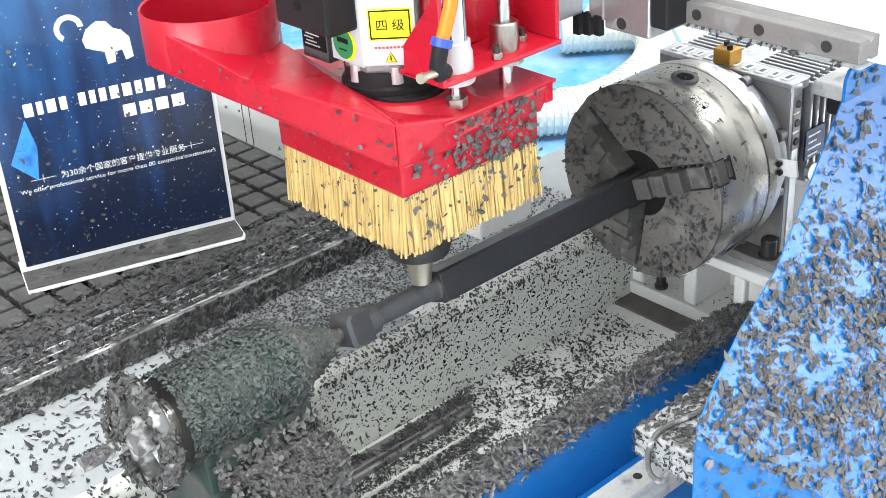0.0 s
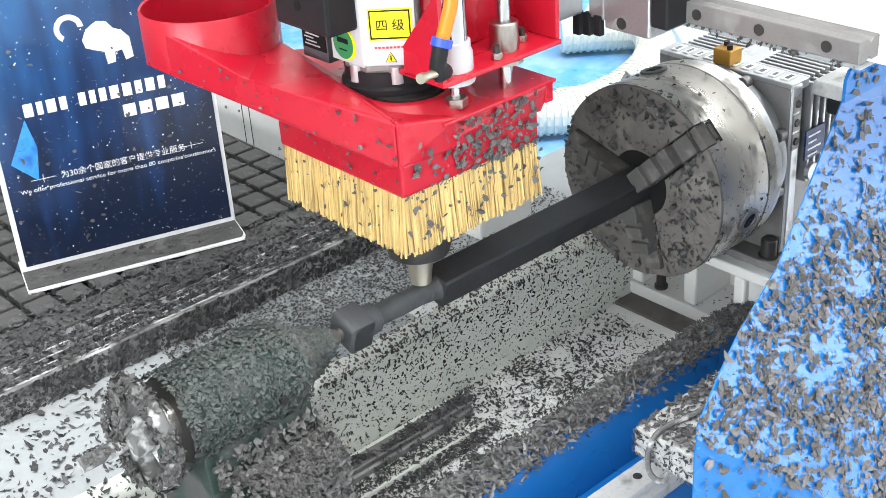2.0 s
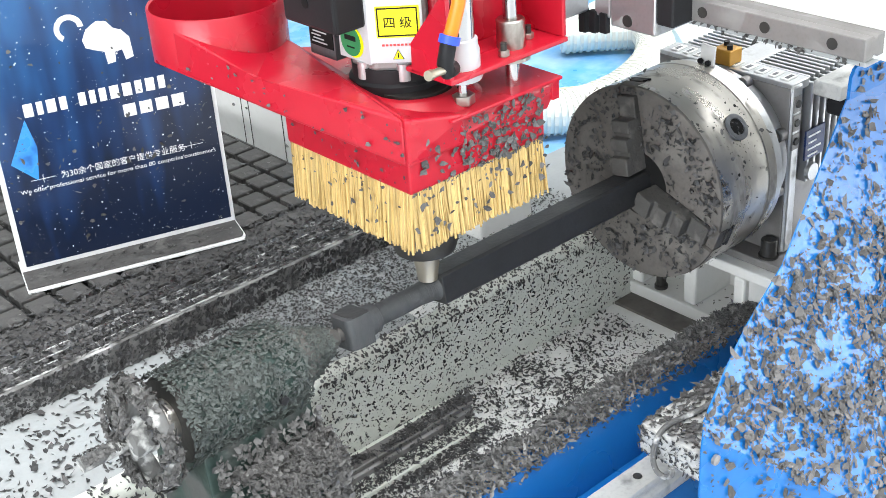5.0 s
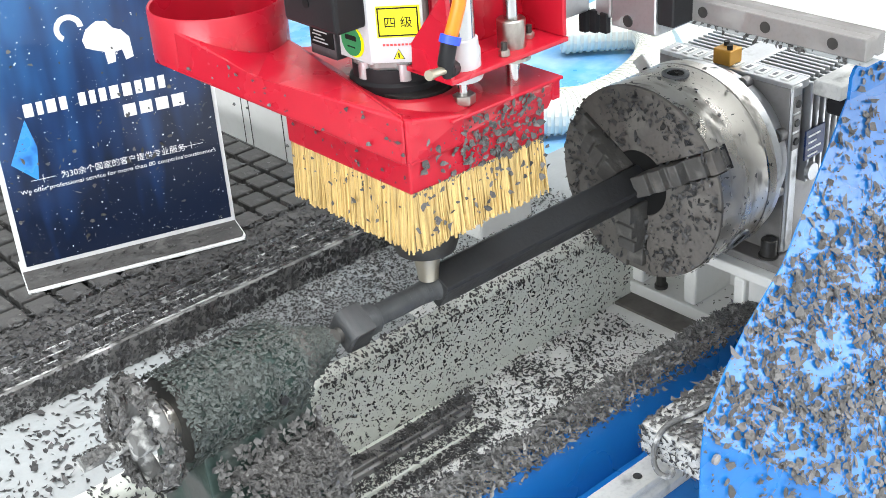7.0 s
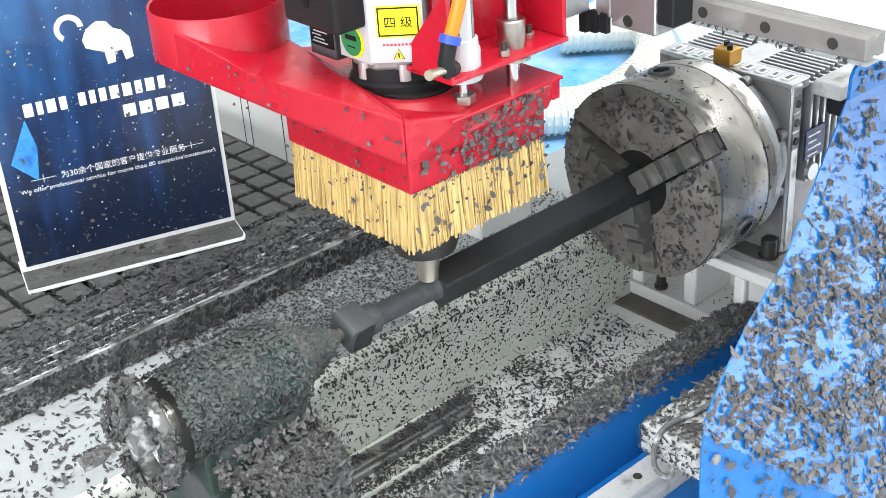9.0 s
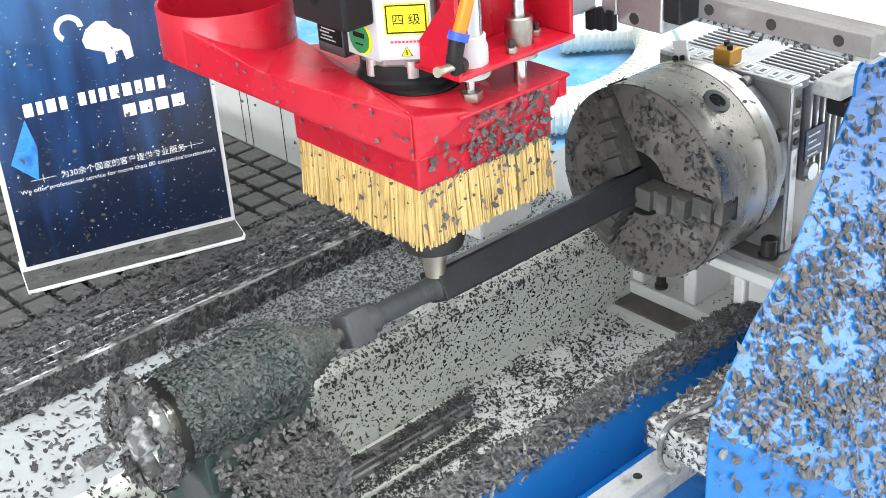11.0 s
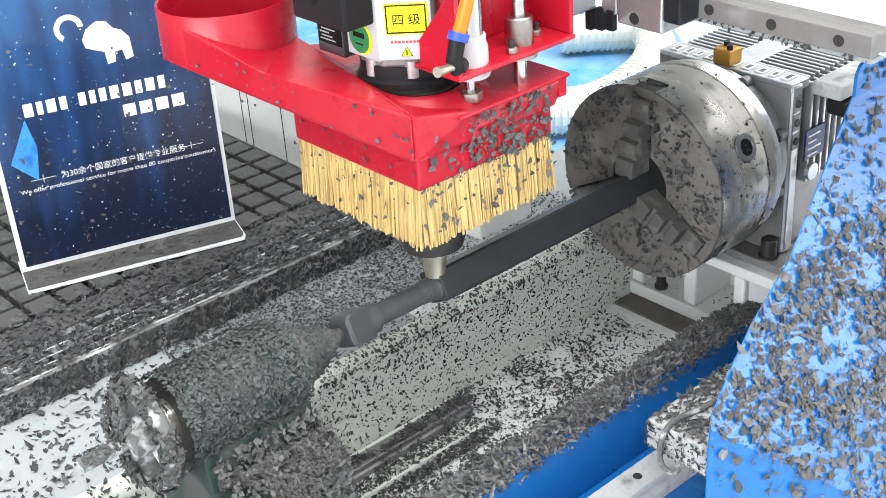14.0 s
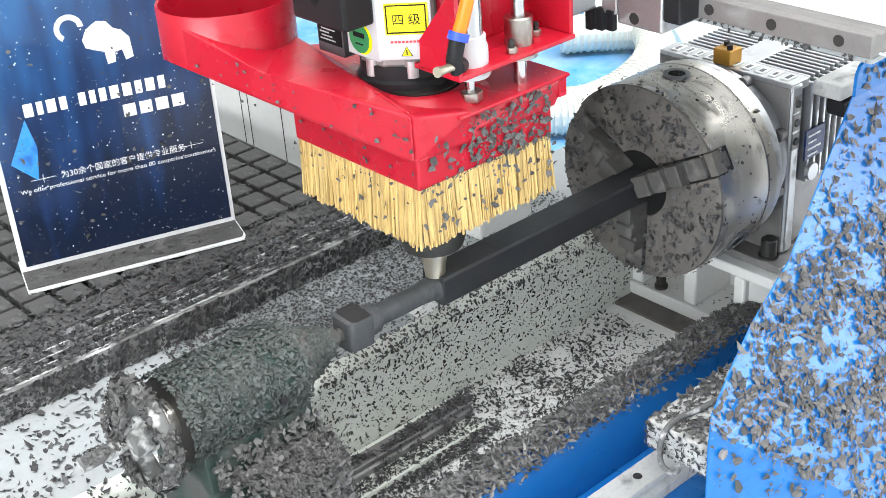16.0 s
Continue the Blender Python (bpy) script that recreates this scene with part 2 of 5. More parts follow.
def prism(outline, axis, a, b, bevel=0.0, seg=2):
    """A closed outline swept along an axis from a to b. Outline points are the two other coordinates, in xyz order."""
    bm = bmesh.new()

    def at(p, h):
        return {"x": (h, p[0], p[1]), "y": (p[0], h, p[1]), "z": (p[0], p[1], h)}[axis]

    lo = [bm.verts.new(at(p, a)) for p in outline]
    hi = [bm.verts.new(at(p, b)) for p in outline]
    n = len(outline)
    bm.faces.new(lo)
    bm.faces.new(hi[::-1])
    for i in range(n):
        bm.faces.new((lo[i], lo[(i + 1) % n], hi[(i + 1) % n], hi[i]))
    bmesh.ops.recalc_face_normals(bm, faces=bm.faces)
    if bevel:
        bmesh.ops.bevel(bm, geom=bm.edges[:], offset=bevel, segments=seg, affect="EDGES", profile=0.5)
    return bm


def lathe(profile, axis, centre, n=48, closed=True):
    """Rings (distance along the axis, radius) turned about an axis through centre."""
    bm = bmesh.new()
    rings = []
    for h, r in profile:
        ring = []
        for i in range(n):
            a = 2 * math.pi * i / n
            c, s = r * math.cos(a), r * math.sin(a)
            p = {"x": (h, c, s), "y": (c, h, s), "z": (c, s, h)}[axis]
            ring.append(bm.verts.new(Vector(p) + Vector(centre)))
        rings.append(ring)
    for ra, rb in zip(rings, rings[1:]):
        for i in range(n):
            bm.faces.new((ra[i], ra[(i + 1) % n], rb[(i + 1) % n], rb[i]))
    if closed:
        bm.faces.new(rings[0])
        bm.faces.new(rings[-1])
    return bm


def tube(points, r, n=10):
    """A round cord along points."""
    bm = bmesh.new()
    rings = []
    pts = [Vector(p) for p in points]
    for i, p in enumerate(pts):
        d = (pts[min(i + 1, len(pts) - 1)] - pts[max(i - 1, 0)]).normalized()
        u = d.orthogonal().normalized() if i == 0 else (u - d * u.dot(d)).normalized()
        w = d.cross(u)
        rings.append([bm.verts.new(p + (u * math.cos(2 * math.pi * k / n) + w * math.sin(2 * math.pi * k / n)) * r) for k in range(n)])
    for ra, rb in zip(rings, rings[1:]):
        for k in range(n):
            bm.faces.new((ra[k], ra[(k + 1) % n], rb[(k + 1) % n], rb[k]))
    bm.faces.new(rings[0])
    bm.faces.new(rings[-1])
    return bm


def hexagon(r, axis, centre, a, b, bevel=0.0008):
    pts = [(r * math.cos(math.pi * k / 3 + 0.3), r * math.sin(math.pi * k / 3 + 0.3)) for k in range(6)]
    c = {"x": (centre[1], centre[2]), "y": (centre[0], centre[2]), "z": (centre[0], centre[1])}[axis]
    return prism([(p[0] + c[0], p[1] + c[1]) for p in pts], axis, a, b, bevel)


def flakes(name, count, sampler, size, mat, parent=None, label="", local=False, tilt=0.35, lift=0.001, seed=1, long=1.9, category="", bend=0.3):
    """Loose chips on a surface: small curled flakes, uncountable, in one mesh."""
    rng = random.Random(seed)
    verts, faces = [], []
    o = Vector((0, 0, 0)) if local else ORIGIN.get(parent, Vector((0, 0, 0)))
    for _ in range(count):
        got = sampler(rng)
        if got is None:
            continue
        p, nrm = Vector(got[0]) - o, Vector(got[1]).normalized()
        s = size[0] + (size[1] - size[0]) * rng.random() ** 2.2
        t = nrm.orthogonal().normalized()
        t.rotate(Matrix.Rotation(rng.random() * 6.283, 3, nrm))
        w = nrm.cross(t)
        up = (nrm + t * rng.gauss(0, tilt) + w * rng.gauss(0, tilt)).normalized()
        t = (t - up * t.dot(up)).normalized()
        w = up.cross(t)
        k = 0.75 + rng.random() * (long - 0.75)
        ln, wd = s * k * 0.5, s * 0.5 / max(0.8, k)
        curl = s * rng.uniform(-0.05, bend)
        side = w * (s * rng.uniform(-0.3, 0.3) * min(1.0, 0.5 * k))
        base = p + nrm * (lift * rng.random() + 0.0004)
        i = len(verts)
        j = lambda: rng.uniform(0.55, 1.0)
        verts += [base - t * ln * j() + up * curl - side, base + w * wd * j() - t * ln * 0.3 * j(), base + w * wd * j() * 0.8 + t * ln * 0.4,
                  base + t * ln * j() + up * curl - side, base - w * wd * j() + t * ln * 0.3 * j(), base - w * wd * j() * 0.7 - t * ln * 0.4]
        faces += [(i, i + 1, i + 5), (i + 1, i + 2, i + 4, i + 5), (i + 2, i + 3, i + 4)]
    me = bpy.data.meshes.new(name)
    me.from_pydata([tuple(v) for v in verts], [], faces)
    me.materials.append(mat)
    ob = new(name, me)
    if parent:
        ob.parent = parent
    return tagged(ob, label, category, kind="stuff")


def rect(a, u, v, n, dense=None):
    """Sampler over a parallelogram at a, with sides u and v; dense(s, t) thins it out."""
    a, u, v, n = Vector(a), Vector(u), Vector(v), Vector(n)

    def take(rng):
        for _ in range(30):
            s, t = rng.random(), rng.random()
            if dense is None or rng.random() < dense(s, t):
                return a + u * s + v * t, n
        return None
    return take


# ---- hall ----
def slab(name, x0, x1, y0, y1, z0, z1, mat, label, category):
    return tagged(part(name, box(x0, x1, y0, y1, z0, z1, 0), mat), label, category, kind="structure")


slab("floor", -7, 9, -7, 9, -0.2, 0.0, M_FLOOR, "smooth grey hall floor", "floor")
slab("ceiling", -7, 9, -7, 9, 4.6, 4.8, M_HALL, "white hall ceiling", "ceiling")
slab("wall_west", -7.2, -7, 0.5, 9, 0, 4.6, M_HALL, "white hall wall", "wall")
slab("wall_southwest", -7.2, -7, -7, -5.3, 0, 4.6, M_HALL, "white hall wall", "wall")
slab("wall_lintel", -7.2, -7, -5.3, 0.5, 3.3, 4.6, M_HALL, "white hall wall over the entrance", "wall")
slab("wall_sill", -7.2, -7, -5.3, 0.5, 0, 0.5, M_HALL, "white hall wall under the glazing", "wall")
slab("wall_east", 9, 9.2, -7, 9, 0, 4.6, M_HALL, "white hall wall", "wall")
slab("wall_south", -7, 4.2, -7.2, -7, 0, 4.6, M_HALL, "white hall wall", "wall")
slab("wall_southeast", 8.6, 9, -7.2, -7, 0, 4.6, M_HALL, "white hall wall", "wall")
slab("wall_south_lintel", 4.2, 8.6, -7.2, -7, 3.4, 4.6, M_HALL, "white hall wall over the window", "wall")
slab("wall_south_sill", 4.2, 8.6, -7.2, -7, 0, 0.12, M_HALL, "white hall kerb under the glazing", "wall")
slab("wall_north", -7, 9, 9, 9.2, 0, 4.6, M_HALL, "white hall wall", "wall")

ZT, ZD, ZB = AX - 0.068, AX - 0.1, AX - 0.2         # table top, white deck, trough floor
YW = 0.085                                          # guard wall


# ---- machine bed ----
def build_bed():
    bed = thing("machine_bed", (-0.3, 0.1, 0), "white and blue steel machine bed strewn with chips", "machine")
    r = 0.014
    arc = [(YW + r - r * math.sin(a), ZD - r + r * math.cos(a)) for a in [k * math.pi / 16 for k in range(9)]]
    top = [(0.27, ZD - 0.006), (0.27, ZD), (YW + r, ZD), (YW + r, ZD - 0.006)]
    part("deck", prism(top, "x", -1.6, 0.22), M_DECK, bed, "white enamelled deck plate")
    part("deck_edge", box(-0.212, 0.155, YW + 0.012, YW + 0.03, ZD + 0.0003, ZD + 0.0012, 0.0003), M_WHITE, bed, "bare white strip along the deck edge")
    wall = arc + [(YW, ZB), (YW + 0.006, ZB)] + [(YW + r - (r - 0.006) * math.sin(a), ZD - r + (r - 0.006) * math.cos(a)) for a in [k * math.pi / 16 for k in range(8, -1, -1)]]
    part("guard_wall", prism(wall, "x", -1.6, 0.16), M_WALL, bed, "grey enamelled wall with a rounded top edge", smooth=True)
    part("trough_floor", box(-1.6, 0.6, -0.0775, YW + 0.2, ZB - 0.012, ZB, 0), M_TROUGH, bed, "white trough floor")
    # blue side with its folded top flange
    flange = [(-0.052, AX - 0.169), (-0.052, AX - 0.164), (-0.078, AX - 0.161), (-0.083, AX - 0.166), (-0.083, AX - 0.62), (-0.078, AX - 0.62), (-0.078, AX - 0.168)]
    part("side_panel", prism(flange, "x", -1.6, 0.6), M_BLUE, bed, "blue folded steel side panel")
    part("rail_seat", box(-1.6, 0.6, -0.21, -0.0835, AX - 0.3, AX - 0.2355, 0.002), M_BLUE, bed, "blue steel rail seat")
    part("rail_plinth", box(-1.6, -0.2, 0.0215, 0.08, ZB, ZB + 0.006, 0.0008), M_WALL, bed, "grey rail plinth")
    part("end_stop", box(0.036, 0.0585, -0.05, -0.014, ZB, ZB + 0.007, 0.001), M_TROUGH, bed, "small white end stop")
    part("lower_frame", box(-1.6, 0.6, -0.3, -0.0835, AX - 0.62, AX - 0.42, 0.004), M_DARK, bed, "dark steel lower frame")
    part("leg_frame", box(-1.6, 0.6, -0.0775, 1.5, 0.02, AX - 0.55, 0.004), M_WHITE, bed, "white welded lower frame")
    return bed


def build_guide(name, y, z0, h, w, x0, x1, label, mat):
    g = thing(name, ((x0 + x1) / 2, y, z0), label, "rail")
    outline = [(y - w / 2, z0), (y - w / 2, z0 + h * 0.35), (y - w * 0.36, z0 + h * 0.5), (y - w * 0.36, z0 + h * 0.62), (y - w / 2, z0 + h * 0.8), (y - w / 2, z0 + h),
               (y + w / 2, z0 + h), (y + w / 2, z0 + h * 0.8), (y + w * 0.36, z0 + h * 0.62), (y + w * 0.36, z0 + h * 0.5), (y + w / 2, z0 + h * 0.35), (y + w / 2, z0)]
    part("rail_bar", prism(outline, "x", x0, x1, 0.0006, 1), mat, g)
    x = x0 + 0.03
    while x < x1 - 0.01:
        part("bolt_hole", lathe([(z0 + h + 0.0005, 0.0045), (z0 + h + 0.0012, 0.0042)], "z", (x, y, 0), 14), M_DARK, g)
        x += 0.06
    return g


def build_table():
    tb = thing("vacuum_table", (-0.5, 0.7, ZT), "black rubber grid table caked with graphite dust", "table")
    x1 = -0.115
    part("core", box(-1.5, x1, 0.33, 1.6, ZT - 0.04, ZT - 0.009, 0.001), M_RUBBER_BASE, tb)
    part("end_strip", box(x1 - 0.0025, x1, 0.334, 1.6, ZT - 0.009, ZT - 0.001, 0.0006), M_RUBBER, tb)
    part("edge_strip", box(-1.5, x1 - 0.04, 0.300, 0.334, ZT - 0.012, ZT - 0.001, 0.0015), M_RUBBER, tb)
    # aluminium profile with a T slot along the edge
    prof = [(0.238, ZD), (0.238, ZT - 0.004), (0.240, ZT - 0.002), (0.252, ZT - 0.002), (0.252, ZT - 0.012), (0.262, ZT - 0.012), (0.262, ZT - 0.002), (0.276, ZT - 0.002),
            (0.276, ZT - 0.016), (0.29, ZT - 0.016), (0.29, ZT - 0.004), (0.33, ZT - 0.004), (0.33, ZD)]
    part("edge_profile", prism(prof, "x", -1.5, x1 + 0.02), M_TSLOT, tb, "dusty aluminium profile with slots")
    # Thin pale strips paint the highlight along the profile's bare metal edges.
    for y in (0.2405, 0.2512, 0.2628, 0.2752):
        part("edge_highlight", box(-1.5, x1 + 0.02, y - 0.0009, y + 0.0009, ZT - 0.0019, ZT - 0.0008, 0), M_EDGE, tb, "bare metal edge with painted highlight under dust")
    # rubber tiles
    p, g = 0.0345, 0.0065
    base = box(-(p - g) / 2, (p - g) / 2, -(p - g) / 2, (p - g) / 2, -0.009, 0, 0.0012, seg=1)
    me = bpy.data.meshes.new("rubber_tile")
    base.to_mesh(me)
    base.free()
    me.materials.append(M_RUBBER)
    rest = bmesh.new()
    rng = random.Random(3)
    for i in range(-1, 24):
        for j in range(24):
            x, y = x1 - 0.052 - i * p, 0.355 + j * p
            if x < -0.9:
                continue
            if i < 15 and j < 17:
                ob = new("rubber_tile", me)
                ob.parent = tb
                ob.location = (x + 0.5, y - 0.7, rng.uniform(-0.0008, 0.0004))
            else:
                box(x - (p - g) / 2, x + (p - g) / 2, y - (p - g) / 2, y + (p - g) / 2, ZT - 0.009, ZT, 0, rest)
    part("far_tiles", rest, M_RUBBER, tb, kind="stuff")
    return tb


def build_end_wall():
    w = thing("end_beam", (-0.03, 0.8, ZD), "white painted cross beam behind the table", "beam")
    part("beam_body", box(-0.06, 0.02, 0.17, 2.0, AX - 0.14, AX + 0.0, 0.003), M_WHITE, w)
    for y in (0.53, 0.605, 0.622):
        part("seam", box(-0.0606, -0.0598, y, y + 0.0012, AX - 0.13, AX - 0.004, 0), M_DARK, w)
    # A black box fills the gap under the beam to paint its shade.
    part("under_gap_shade", box(-0.1, -0.02, 0.2, 2.0, AX - 0.3, AX - 0.141, 0.002), M_BLACK, w, "black box painting the shade under the beam")
    return w


bed = build_bed()
build_guide("linear_rail", 0.05, ZB + 0.006, 0.016, 0.017, -1.5, -0.197, "steel linear rail in the chip-strewn trough", M_RAIL)
build_guide("linear_rail", -0.129, AX - 0.2355, 0.03, 0.028, -1.5, 0.5, "pale steel linear rail beside the blue bed", M_FOOT)
table = build_table()
end_beam = build_end_wall()


# ---- chuck and workpiece: keyed about the rotary axis ----
def build_chuck():
    ck = thing("lathe_chuck", (0, 0, AX), "three-jaw steel chuck, its face caked with dust", "chuck")
    R = 0.1
    part("body", lathe([(0.0165, 0.034), (0.0165, R - 0.0005), (0.072, R), (0.074, R - 0.0008), (0.0745, R - 0.0008), (0.0755, R), (0.087, R), (0.089, R - 0.002), (0.089, 0.034)], "x", (0, 0, 0), 128),
         M_STEEL, ck, "turned bright steel body", local=True, smooth=True)
    # The bore is coloured black to paint its inner shade.
    part("bore", lathe([(0.002, 0.0336), (0.002, 0.0341), (0.05, 0.0341), (0.0505, 0.001), (0.0495, 0.001), (0.0495, 0.0336)], "x", (0, 0, 0), 40), M_INK_SHADE, ck, "centre bore, its shade painted black", local=True)
    hw = 0.0125
    for k in range(3):
        a0, a1 = radians(120 * k), radians(120 * k + 120)
        d = math.asin(hw / R)
        di = math.asin(hw / 0.034)
        pts = [(R * math.cos(a0 + d + (a1 - a0 - 2 * d) * i / 24), R * math.sin(a0 + d + (a1 - a0 - 2 * d) * i / 24)) for i in range(25)]
        pts += [(0.034 * math.cos(a1 - di + (a0 - a1 + 2 * di) * i / 8), 0.034 * math.sin(a1 - di + (a0 - a1 + 2 * di) * i / 8)) for i in range(9)]
        bm = prism(pts, "x", 0.0, 0.017)
        edges = [e for e in bm.edges if all(v.co.x < 0.001 for v in e.verts)]
        bmesh.ops.bevel(bm, geom=edges, offset=0.0014, segments=2, affect="EDGES", profile=0.5)
        part("face_sector", bm, M_FACE, ck, "dust-caked face", local=True, smooth=True)
        # bright turned band round the sector
        band = bmesh.new()
        prev = None
        for i in range(33):
            a = a0 + d + (a1 - a0 - 2 * d) * i / 32
            cur = [band.verts.new((x, rr * math.cos(a), rr * math.sin(a))) for x, rr in ((0.003, R + 0.0002), (0.0168, R + 0.0002))]
            if prev:
                band.faces.new((prev[0], prev[1], cur[1], cur[0]))
            prev = cur
        part("rim_band", band, M_STEEL, ck, local=True, smooth=True)
        rot = Matrix.Rotation(a0, 4, "X")
        steps = ((0.0155, 0.034, 0.024), (0.034, 0.039, 0.018), (0.039, 0.052, 0.021), (0.052, 0.057, 0.013), (0.057, 0.069, 0.016), (0.069, 0.09, 0.003))
        outline = [(0.014, 0.0165)]
        for r0, r1, h in steps:
            outline += [(-h, r0), (-h, r1)]
        outline.append((0.014, 0.09))
        jaw = prism(outline, "z", -0.0105, 0.0105, 0.0012, 2)
        jaw.transform(rot)
        j = part("jaw", jaw, M_JAW, ck, "stepped jaw caked with dust", local=True)
        slot = box(0.003, 0.0165, 0.089, R - 0.0008, -0.0115, 0.0115, 0.0008)
        slot.transform(rot)
        part("jaw_guide", slot, M_FACE, ck, local=True)
        slot = box(0.0165, 0.0225, 0.095, R + 0.0004, -0.0075, 0.0075, 0.0004)
        slot.transform(rot)
        part("jaw_guide", slot, M_JAW, ck, local=True)
        # Black bars on the rim paint the shade of the guide slots.
        for s in (-1, 1):
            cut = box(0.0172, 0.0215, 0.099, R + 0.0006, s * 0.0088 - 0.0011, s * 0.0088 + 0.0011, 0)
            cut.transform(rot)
            part("slot_shade", cut, M_BLACK, ck, "slot drawn as a black bar of shade", local=True)
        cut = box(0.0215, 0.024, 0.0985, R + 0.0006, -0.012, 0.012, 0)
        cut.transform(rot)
        part("slot_shade", cut, M_BLACK, ck, "slot drawn as a black bar of shade", local=True)
        # key socket between the jaws
        rk = Matrix.Rotation(a0 + radians(60), 4, "X")
        s = lathe([(R - 0.0012, 0.0135), (R + 0.001, 0.0135), (R + 0.0016, 0.0125), (R + 0.0016, 0.0088), (R + 0.0004, 0.0082), (R - 0.001, 0.008)], "y", (0.0495, 0, 0), 32)
        s.transform(rk)
        sk = part("key_socket", s, M_CAST, ck, "dark steel key socket", local=True, smooth=True)
        # No recess is cut: a black disc paints the socket's shade.
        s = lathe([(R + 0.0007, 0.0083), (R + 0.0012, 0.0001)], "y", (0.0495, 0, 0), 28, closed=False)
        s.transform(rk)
        part("socket_shade", s, M_INK_SHADE, sk, "socket drawn as a black disc of shade", local=True)
        # Pin holes are black discs laid on the rim for shade.
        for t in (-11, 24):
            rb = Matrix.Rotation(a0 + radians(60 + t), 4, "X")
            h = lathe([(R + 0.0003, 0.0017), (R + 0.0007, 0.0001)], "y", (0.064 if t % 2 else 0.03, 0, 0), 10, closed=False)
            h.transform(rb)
            part("pin_hole_shade", h, M_INK_SHADE, ck, local=True)
    part("back_flange", lathe([(0.089, 0.06), (0.089, 0.097), (0.1, 0.097), (0.1, 0.06)], "x", (0, 0, 0), 96), M_ALU, ck, "aluminium back flange", local=True, smooth=True)
    # sensor flag on the flange
    fl = box(0.093, 0.096, 0.094, 0.118, -0.0085, 0.0085, 0.0008)
    fl.transform(Matrix.Rotation(radians(172.0 - 278.2), 4, "X"))
    flag = part("sensor_flag", fl, M_WHITE, ck, "small bent metal flag", local=True)
    for dz in (-0.005, 0.004):
        b = lathe([(0.0885, 0.003), (0.0908, 0.003), (0.0912, 0.001)], "x", (0, 0.101, dz), 10)
        b.transform(Matrix.Rotation(radians(172.0 - 278.2), 4, "X"))
        part("screw", b, M_BLACK, flag, local=True)

    def on_face(rng):
        for _ in range(20):
            a, r = rng.random() * 6.283, 0.1 * math.sqrt(rng.uniform(0.14, 0.97))
            q = Vector((1, r * math.cos(a), r * math.sin(a)))
            if rng.random() < 0.6 + 1.2 * noise.noise(q * 32):
                return (-0.0004, q.y, q.z), (-1, 0, 0)
        return None

    def on_rim(rng):
        a, x = rng.random() * 6.283, 0.002 + 0.085 * rng.random() ** 2.5
        n = (0, math.cos(a), math.sin(a))
        return (x, 0.1006 * n[1], 0.1006 * n[2]), n
    flakes("face_chip_litter", 950, on_face, (0.0015, 0.0095), M_DARKCHIP, ck, "loose graphite chips", True, 0.35, seed=5, long=1.9)
    flakes("face_chip_litter", 420, on_face, (0.001, 0.0045), M_GRAPH, ck, "fine graphite chips", True, 0.2, seed=15, long=2.4)
    def round_socket(rng):
        a, x = radians(60 + 120 * rng.randrange(3)) + rng.gauss(0, 0.2), 0.047 + rng.gauss(0, 0.017)
        n = (0, math.cos(a), math.sin(a))
        return ((x, 0.1004 * n[1], 0.1004 * n[2]), n) if 0.003 < x < 0.085 else None
    flakes("rim_chip_litter", 420, round_socket, (0.0008, 0.003), M_GRAPH, ck, "fine dust round the sockets", True, 0.12, seed=7, long=1.6)
    flakes("rim_chip_litter", 240, on_rim, (0.002, 0.007), M_CHIP, ck, "loose graphite chips", True, 0.2, seed=6, long=1.8)
    return ck


def octo(w, c):
    h = w / 2
    return [(h, -h + c), (h, h - c), (h - c, h), (-h + c, h), (-h, h - c), (-h, -h + c), (-h + c, -h), (h - c, -h)]


